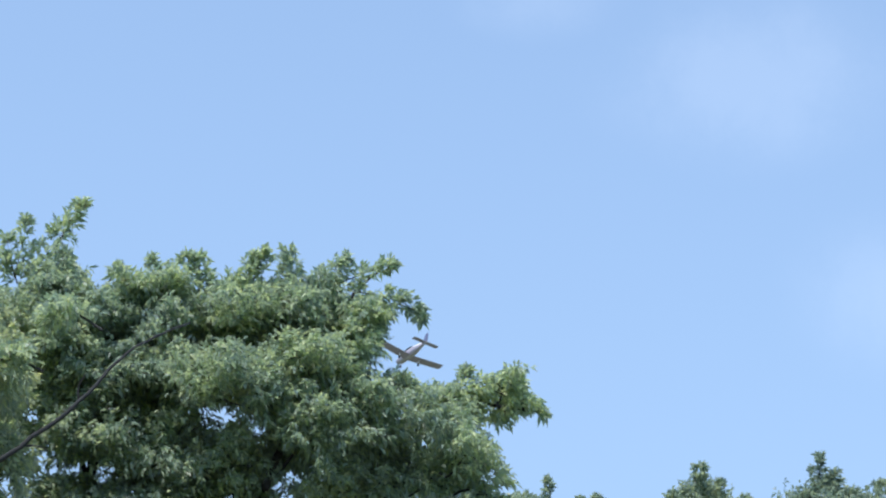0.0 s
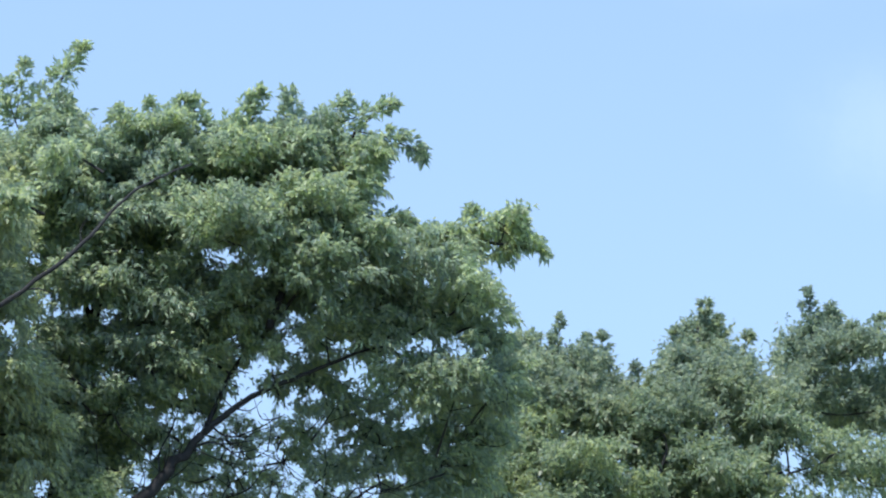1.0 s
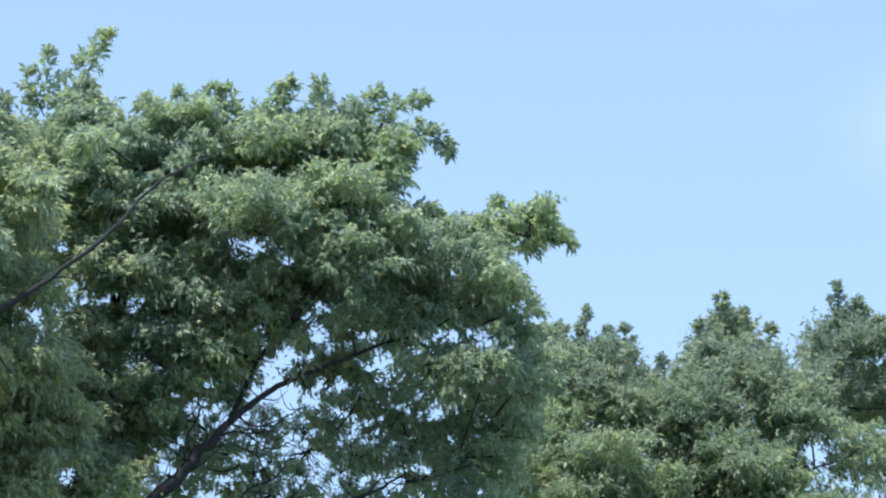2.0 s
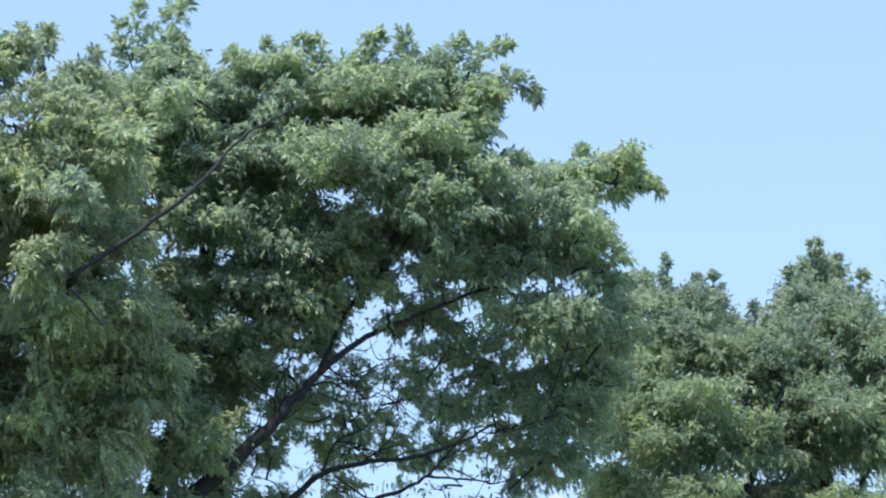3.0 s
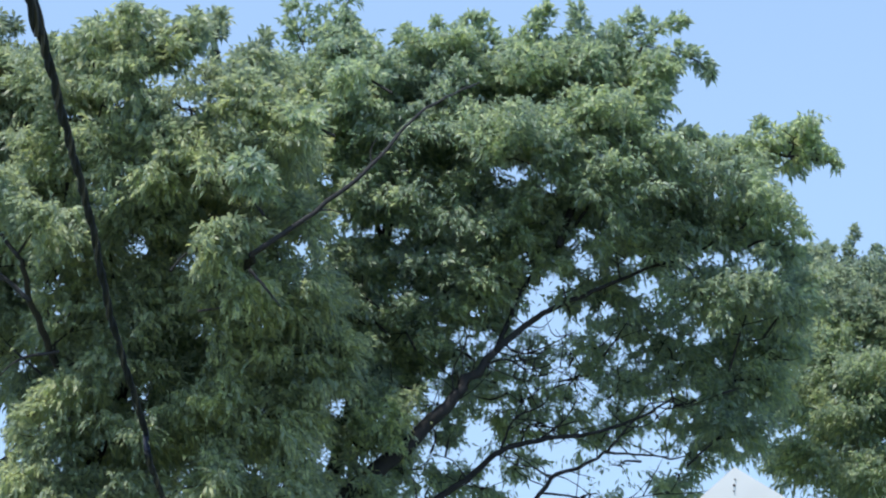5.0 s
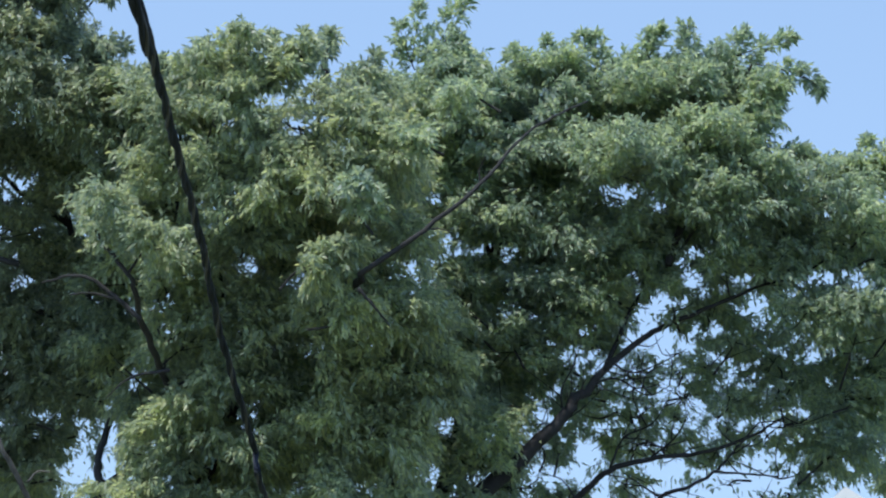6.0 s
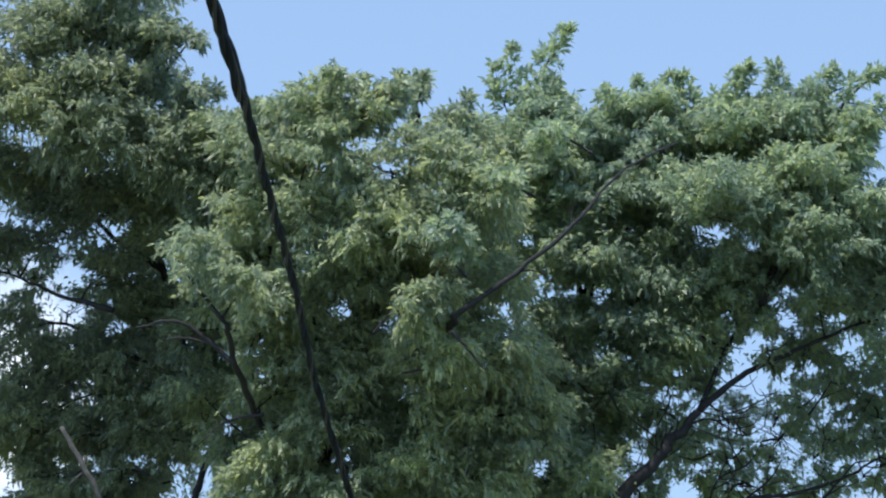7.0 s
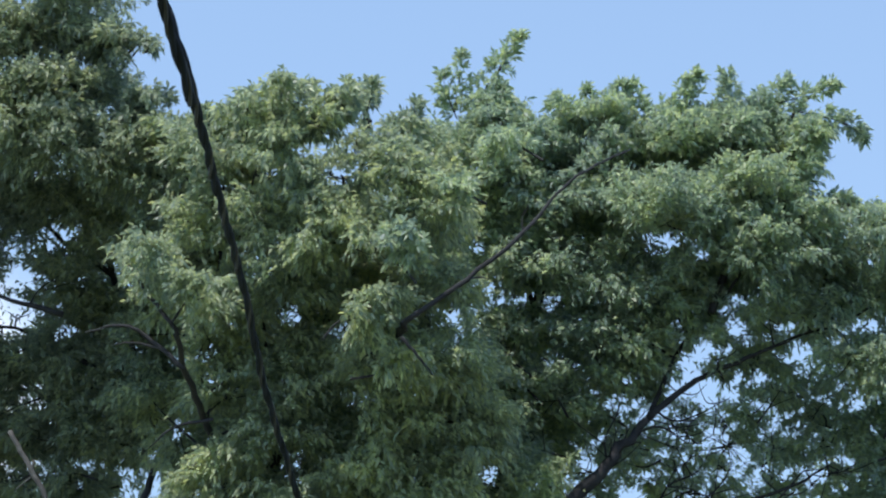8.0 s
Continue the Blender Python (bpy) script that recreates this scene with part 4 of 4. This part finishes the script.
tree_right = tree(8.43, 50.0, "broadleaf tree with upright leafy shoots above the crown", 2)
limb(tree_right, "trunk", 0.3, 0.22, (8.43, 50.00, -0.1), (8.18, 50.00, 4.96), (8.36, 50.00, 7.48), (8.31, 50.00, 8.91))
limb(tree_right, "limb", 0.16, 0.02, (8.31, 50.00, 8.91), (8.42, 50.00, 10.56), (8.42, 50.00, 12.13), (8.40, 50.00, 12.66))
limb(tree_right, "limb", 0.1, 0.02, (8.31, 50.00, 8.91), (9.58, 50.00, 10.14), (10.36, 50.00, 11.61), (10.54, 50.00, 12.77))
limb(tree_right, "limb", 0.1, 0.02, (8.35, 50.00, 8.50), (7.33, 50.00, 10.14), (6.55, 50.00, 11.40), (6.58, 50.00, 12.13))
limb(tree_right, "limb", 0.05, 0.01, (6.55, 50.00, 11.40), (6.05, 50.00, 12.03), (5.91, 50.00, 12.34))
limb(tree_right, "limb", 0.05, 0.01, (10.36, 50.00, 11.61), (11.22, 50.00, 12.24), (11.75, 50.00, 12.66))
plume(tree_right, 0.09, 0.07, (5.77, 50.00, 11.95), (5.77, 50.00, 12.38), (5.79, 50.00, 12.78))
plume(tree_right, 0.14, 0.07, (5.79, 50.00, 11.89), (5.73, 50.00, 12.21), (5.69, 50.00, 12.44))
plume(tree_right, 0.14, 0.06, (5.33, 50.00, 11.98), (5.31, 50.00, 12.24), (5.33, 50.00, 12.49))
plume(tree_right, 0.15, 0.07, (6.56, 50.00, 11.85), (6.58, 50.00, 12.16), (6.57, 50.00, 12.48))
plume(tree_right, 0.13, 0.06, (6.25, 50.00, 11.93), (6.28, 50.00, 12.19), (6.27, 50.00, 12.43))
plume(tree_right, 0.20, 0.08, (8.43, 50.00, 12.20), (8.46, 50.00, 12.64), (8.44, 50.00, 13.10))
plume(tree_right, 0.18, 0.07, (9.15, 50.00, 12.01), (9.23, 50.00, 12.28), (9.28, 50.00, 12.50))
plume(tree_right, 0.16, 0.06, (8.01, 50.00, 12.16), (7.98, 50.00, 12.37), (7.94, 50.00, 12.58))
plume(tree_right, 0.16, 0.07, (8.74, 50.00, 12.26), (8.79, 50.00, 12.53), (8.82, 50.00, 12.79))
plume(tree_right, 0.26, 0.08, (10.53, 50.00, 12.13), (10.57, 50.00, 12.71), (10.56, 50.00, 13.32))
plume(tree_right, 0.14, 0.06, (10.76, 50.00, 12.45), (10.87, 50.00, 12.82), (10.92, 50.00, 13.02))
plume(tree_right, 0.14, 0.06, (11.20, 50.00, 12.34), (11.25, 50.00, 12.56), (11.28, 50.00, 12.68))
plume(tree_right, 0.16, 0.06, (10.17, 50.00, 11.92), (10.12, 50.00, 12.19), (10.11, 50.00, 12.40))
plume(tree_right, 0.16, 0.07, (11.74, 50.00, 12.45), (11.81, 50.00, 12.66), (11.86, 50.00, 12.82))
plume(tree_right, 0.12, 0.05, (7.28, 50.00, 11.50), (7.25, 50.00, 11.70), (7.23, 50.00, 11.90))
foliage(tree_right, 9.75, 49.6, 10.95, 0.65, 0.55, 1)
foliage(tree_right, 7.00, 49.8, 10.90, 0.60, 0.46, 1)
foliage(tree_right, 8.35, 49.8, 11.95, 0.48, 0.42, 1)
foliage(tree_right, 6.35, 49.4, 11.60, 0.55, 0.40, 1)
foliage(tree_right, 5.26, 49.4, 12.05, 0.20, 0.34, 1)
foliage(tree_right, 4.87, 49.0, 11.96, 0.28, 0.44, 1)
foliage(tree_right, 6.60, 51.0, 11.92, 0.35, 0.22, 1)
foliage(tree_right, 7.95, 48.9, 11.78, 0.32, 0.34, 1)
foliage(tree_right, 8.55, 50.5, 12.60, 0.30, 0.30, 1)
foliage(tree_right, 8.59, 51.0, 12.34, 0.62, 0.47, 1)
foliage(tree_right, 7.28, 49.3, 11.12, 0.65, 0.46, 1)
foliage(tree_right, 6.65, 51.0, 11.62, 0.50, 0.32, 1)
foliage(tree_right, 5.90, 48.4, 11.49, 0.53, 0.49, 1)
foliage(tree_right, 9.25, 51.0, 11.92, 0.33, 0.36, 1)
foliage(tree_right, 8.64, 48.7, 11.30, 0.83, 0.55, 1)
foliage(tree_right, 10.93, 50.5, 12.88, 0.20, 0.27, 1)
foliage(tree_right, 9.80, 48.9, 11.20, 0.22, 0.26, 1)
foliage(tree_right, 10.54, 50.0, 12.19, 0.55, 0.55, 1)
foliage(tree_right, 11.15, 49.8, 12.30, 0.40, 0.34, 1)
foliage(tree_right, 11.70, 49.2, 12.17, 0.44, 0.44, 1)
foliage(tree_right, 10.20, 49.5, 11.30, 0.54, 0.56, 1)
foliage(tree_right, 11.46, 50.8, 11.45, 0.86, 0.68, 1)
foliage(tree_right, 11.97, 49.5, 11.09, 0.80, 0.70, 1)
foliage(tree_right, 6.33, 48.4, 10.78, 0.74, 0.55, 1)
foliage(tree_right, 5.44, 48.4, 10.98, 0.53, 0.59, 1)
foliage(tree_right, 5.05, 48.4, 11.49, 0.35, 0.39, 1)
foliage(tree_right, 7.72, 48.4, 10.68, 0.78, 0.59, 1)
foliage(tree_right, 9.31, 48.4, 10.68, 0.68, 0.59, 1)

tree_right_low = tree(6.63, 47.5, "low broadleaf tree with sunlit yellow-green outer leaves", 3)
limb(tree_right_low, "trunk", 0.22, 0.16, (6.63, 47.50, -0.1), (6.39, 47.50, 4.80), (6.38, 47.50, 6.22), (6.32, 47.50, 7.37))
limb(tree_right_low, "limb", 0.1, 0.02, (6.32, 47.50, 7.37), (5.77, 47.50, 8.54), (5.31, 47.50, 9.72))
limb(tree_right_low, "limb", 0.1, 0.02, (6.32, 47.50, 7.37), (6.94, 47.50, 8.74), (7.36, 47.50, 9.91))
limb(tree_right_low, "limb", 0.09, 0.02, (6.38, 47.50, 6.22), (8.26, 47.50, 7.76), (9.49, 47.50, 9.52))
foliage(tree_right_low, 6.20, 48.4, 10.05, 0.70, 0.50, 1)
foliage(tree_right_low, 7.20, 48.6, 9.35, 0.70, 0.50, 1)
foliage(tree_right_low, 4.62, 47.6, 9.35, 0.60, 0.55, 1)
foliage(tree_right_low, 8.80, 48.5, 9.85, 0.60, 0.50, 1)
foliage(tree_right_low, 6.75, 48.4, 8.05, 0.70, 0.50, 1)
foliage(tree_right_low, 4.75, 48.6, 7.35, 0.70, 0.45, 0.9)
foliage(tree_right_low, 5.08, 48.0, 10.30, 0.78, 0.54, 1)
foliage(tree_right_low, 5.83, 46.6, 9.56, 0.79, 0.53, 1)
foliage(tree_right_low, 6.97, 48.1, 10.37, 0.68, 0.58, 1)
foliage(tree_right_low, 7.63, 48.0, 9.80, 0.68, 0.54, 1)
foliage(tree_right_low, 8.31, 47.4, 9.60, 0.80, 0.57, 1)
foliage(tree_right_low, 9.34, 48.1, 10.32, 0.64, 0.58, 1)
foliage(tree_right_low, 10.35, 48.3, 9.85, 0.92, 0.64, 0.6)
foliage(tree_right_low, 5.41, 46.8, 8.87, 0.89, 0.62, 1)
foliage(tree_right_low, 6.58, 47.0, 8.90, 0.89, 0.63, 1)
foliage(tree_right_low, 7.95, 48.3, 9.10, 0.82, 0.64, 1)
foliage(tree_right_low, 8.88, 47.5, 8.98, 0.81, 0.63, 1)
foliage(tree_right_low, 9.84, 47.5, 8.74, 0.81, 0.54, 0.5)
foliage(tree_right_low, 4.58, 46.8, 8.15, 0.66, 0.53, 0.9)
foliage(tree_right_low, 5.78, 46.2, 7.83, 0.88, 0.52, 1)
foliage(tree_right_low, 7.47, 48.6, 8.05, 0.92, 0.55, 1)
foliage(tree_right_low, 8.45, 46.4, 7.76, 0.88, 0.52, 1)
foliage(tree_right_low, 11.15, 48.4, 9.67, 0.78, 0.59, 0.6)



# ---- house ----
def house():
    h = tagged(new("house"), "house with a white-trimmed gable and a dark shingle roof", "house")
    h.location = (2.15, 30.0, 0)
    zr = 5.72                       # ridge
    sl, sr = math.tan(radians(41)), math.tan(radians(32))
    wl, wr = 3.0, 4.0

    def rake(side, run, slope):
        t = 0.345
        g = 0.0003 * side           # butt joint at the peak
        bm = prism([(g, zr), (side * run, zr - run * slope), (side * run, zr - run * slope - t), (g, zr - t)], 0, 0.04)
        board = part("rake_board", bm, WHITE, h, "white painted board along the gable edge")
        bm = prism([(0, zr - 0.02), (side * run, zr - run * slope - 0.02), (side * run, zr - run * slope - 0.06), (0, zr - 0.06)], 0.045, 9)
        part("roof", bm, SHINGLE, h)
        bm = prism([(0, zr - 0.07), (side * run, zr - run * slope - 0.07), (side * run, zr - run * slope - 0.09), (0, zr - 0.09)], 0.045, 0.4)
        part("soffit", bm, WHITE, h)
        return board
    board = rake(-1, wl, sl)
    rake(1, wr, sr)
    el, er = zr - wl * sl, zr - wr * sr
    bm = prism([(-wl + 0.3, 0), (wr - 0.3, 0), (wr - 0.3, er + 0.1), (0, zr - 0.12), (-wl + 0.3, el + 0.1)], 0.45, 8.8)
    part("wall", bm, SIDING, h)
    for dx, dz, r in ((0.004, -0.135, 0.010), (-0.010, -0.200, 0.016), (-0.012, -0.262, 0.011)):
        v, f = tube_data([(dx, -0.012, zr + dz), (dx, 0.0, zr + dz)], [r * 0.8, r], 9)
        mesh_object("nail_head", v, f, NAIL, board, "rusty dark nail head")


house()


# ---- overhead cable ----
def cable():
    c = tagged(new("overhead_cable"), "black twisted service cable strung across the yard to a tree", "cable")
    path = curve_through(CABLE_POINTS, 50)
    n, run, turn = len(path), 0.0, []
    for i, p in enumerate(path):
        run += (p - path[i - 1]).length if i else 0
        turn.append(2 * math.pi * run / 0.62 + 0.5 * math.sin(run * 2.1))
    for k, (r, off) in enumerate(((0.0084, 0.0070), (0.0084, 0.0070), (0.0056, 0.0104))):
        pts = []
        for i, p in enumerate(path):
            d = (path[min(i + 1, n - 1)] - path[max(i - 1, 0)]).normalized()
            a = d.cross(Vector((0, 0, 1))).normalized()
            b = d.cross(a)
            w = turn[i] + (0, math.pi, math.pi * 0.5)[k]
            pts.append(p + (a * math.cos(w) + b * math.sin(w)) * off)
        v, f = tube_data(pts, [r] * n, 7)
        mesh_object("strand", v, f, WIRE if k == 2 else CABLE, c, "thin weathered neutral strand" if k == 2 else "", smooth=True)


CABLE_POINTS = [(-0.35, -6.00, 4.60), (-1.20, 5.90, 3.75), (-1.27, 6.50, 3.81), (-1.30, 6.90, 3.81), (-1.33, 7.30, 3.78), (-1.42, 8.20, 3.78), (-1.54, 9.50, 3.76), (-1.62, 10.50, 3.63), (-1.67, 11.80, 3.41), (-1.76, 13.20, 3.26), (-3.0, 27.0, 3.72), (-3.95, 41.75, 4.0)]
cable()


# ---- aircraft ----
def loft(rings):
    """A closed skin through rings of (y, centre z, half width, half height)."""
    n = 14
    verts, faces = [], []
    for y, cz, hw, hh in rings:
        for k in range(n):
            w = 2 * math.pi * k / n
            verts.append((hw * math.cos(w), y, cz + hh * math.sin(w)))
    for i in range(len(rings) - 1):
        for k in range(n):
            q = (k + 1) % n
            faces.append((i * n + k, i * n + q, (i + 1) * n + q, (i + 1) * n + k))
    faces.append(tuple(range(n))[::-1])
    faces.append(tuple(range((len(rings) - 1) * n, len(rings) * n)))
    return verts, faces


def wing_data(root, tip, span, y0, y1, z0, z1, thick):
    """A tapered wing half: leading edges at y0 (root) and y1 (tip)."""
    prof = [(0, 0), (-0.1, 0.5), (-0.35, 0.62), (-0.7, 0.3), (-1, 0), (-0.6, -0.3), (-0.2, -0.42)]
    verts, faces = [], []
    for x, chord, ly, z in ((0, root, y0, z0), (span * 0.97, tip, y1, z1), (span, tip * 0.75, y1 - 0.12 * tip, z1)):
        for a, b in prof:
            verts.append((x, ly + a * chord, z + b * thick * chord))
    n = len(prof)
    for i in range(2):
        for k in range(n):
            q = (k + 1) % n
            faces.append((i * n + k, (i + 1) * n + k, (i + 1) * n + q, i * n + q))
    faces.append(tuple(range(n)))
    faces.append(tuple(range(2 * n, 3 * n))[::-1])
    return verts, faces


def aircraft():
    """Nose along +Y, up along +Z."""
    a = tagged(new("aircraft"), "small white low-wing single-engine aeroplane with fixed landing gear", "aircraft")
    v, f = loft([(3.0, 0.0, 0.12, 0.12), (2.9, 0, 0.42, 0.38), (2.2, 0.02, 0.52, 0.5), (1.2, 0.06, 0.57, 0.58),
                 (0, 0.08, 0.58, 0.62), (-1.2, 0.08, 0.5, 0.54), (-2.6, 0.1, 0.28, 0.34), (-4.0, 0.16, 0.09, 0.15), (-4.2, 0.18, 0.03, 0.08)])
    mesh_object("fuselage", v, f, PLANE_SHADED_BODY, a, smooth=True)
    v, f = loft([(1.5, 0.42, 0.30, 0.06), (0.9, 0.62, 0.45, 0.28), (0.1, 0.68, 0.47, 0.33), (-0.8, 0.62, 0.38, 0.24), (-1.5, 0.45, 0.2, 0.08)])
    mesh_object("canopy", v, f, PLANE_GLASS, a, "dark cabin glazing", smooth=True)
    # added white piece that paints the sunlit top of the fuselage
    v, f = loft([(-0.7, 0.38, 0.40, 0.30), (-1.5, 0.38, 0.40, 0.30), (-2.6, 0.30, 0.26, 0.22), (-3.7, 0.24, 0.09, 0.11)])
    mesh_object("sunlit_deck", v, f, PLANE_WHITE, a, "white upper fuselage with its sunlit brightness put into the paint", smooth=True)
    for s in (-1, 1):
        v, f = wing_data(1.65, 1.45, 4.9, 1.1, 0.95, -0.42, 0.08, 0.13)
        mesh_object("wing", [(s * x, y, z) for x, y, z in v], f if s > 0 else [q[::-1] for q in f], PLANE_UNDER, a, "dull lilac-grey wing")
        v, f = wing_data(0.8, 0.75, 1.85, -3.3, -3.35, 0.15, 0.15, 0.1)
        mesh_object("tailplane", [(s * x, y, z) for x, y, z in v], f if s > 0 else [q[::-1] for q in f], PLANE_UNDER, a)
        bm = box(s * 1.45 - 0.04, s * 1.45 + 0.04, 0.05, 0.17, -1.0, -0.4)
        wheel(part("gear_leg", bm, PLANE_WHITE, a), s * 1.45, 0.1, -1.0)
    bm = box(-0.04, 0.04, 2.15, 2.27, -1.0, -0.35)
    wheel(part("gear_leg", bm, PLANE_WHITE, a), 0, 2.2, -1.0)
    bm = bmesh.new()
    pts = [(-2.9, 0.25), (-3.6, 1.45), (-4.15, 1.45), (-4.2, 0.2)]
    l = [bm.verts.new((-0.05, y, z)) for y, z in pts]
    r = [bm.verts.new((0.05, y, z)) for y, z in pts]
    bm.faces.new(l)
    bm.faces.new(r[::-1])
    for i in range(4):
        bm.faces.new((l[i], r[i], r[(i + 1) % 4], l[(i + 1) % 4]))
    part("fin", bm, PLANE_TRIM, a, "dark tail fin")
    v, f = loft([(3.35, 0, 0.03, 0.03), (3.2, 0, 0.12, 0.12), (3.0, 0, 0.16, 0.16)])
    mesh_object("spinner", v, f, PLANE_WHITE, a, smooth=True)
    bm = box(-0.06, 0.06, 3.05, 3.08, -0.92, 0.92)
    return a, part("propeller", bm, TYRE, a, "dark two-blade propeller")


def wheel(leg, x, y, z):
    v, f = tube_data([(x - 0.08, y, z), (x - 0.06, y, z), (x + 0.06, y, z), (x + 0.08, y, z)], [0.16, 0.2, 0.2, 0.16], 12)
    mesh_object("wheel", v, f, TYRE, leg, "black rubber wheel")


plane, propeller = aircraft()


def heading(place, forward, right):
    """A pose with +Y along forward and +X near right."""
    y = Vector(forward).normalized()
    z = Vector(right).cross(y).normalized()
    x = y.cross(z)
    m = Matrix((x, y, z)).transposed().to_4x4()
    m.translation = place
    return m


def motions():
    """The aeroplane sinks away behind the trees."""
    az, up, far = radians(3.55), radians(15.14), 367.0
    ahead = Vector((math.sin(az) * math.cos(up), math.cos(az) * math.cos(up), math.sin(up)))
    side = Vector((math.cos(az), -math.sin(az), 0))
    top = side.cross(ahead)
    fwd = (side * -0.52 + top * -0.37 + ahead * 0.77).normalized()
    right = side * 0.846 + top * -0.35 + ahead * 0.40
    start = Vector(EYE) + ahead * far
    level = Vector((fwd.x, fwd.y, fwd.z * 0.5)).normalized()
    flat = Vector((right.x, right.y, right.z * 0.4)).normalized()
    p1 = start + fwd * 49
    p2 = p1 + (fwd + level).normalized() * 98
    p3 = p2 + level * 245
    walk(plane, [(0, heading(start, fwd, right)), (0.5, heading(start + fwd * 24.5, fwd, right)), (1, heading(p1, fwd, right)),
                 (3, heading(p2, level, flat)), (8, heading(p3, level, flat))])
    walk(propeller, [(0.1 * k, pose(0, 0, 0, 0, 80 * k, 0)) for k in range(81)])
    # a light breeze stirs the outer tufts
    for i, (pieces, c, bend) in enumerate(TUFTS):
        rows = []
        for k in range(17):
            t = 0.5 * k
            a = 1.1 * math.sin(1.9 * t + 0.4 * c[0] + i * 0.15) + 0.5 * math.sin(4.3 * t + i)
            rows.append((t, Matrix.Translation(c) @ pose(0.012 * a, 0, 0.004 * a, 0, 1.3 * a * bend, 0) @ Matrix.Translation(-Vector(c))))
        for piece in pieces:
            walk(piece, rows)


motions()
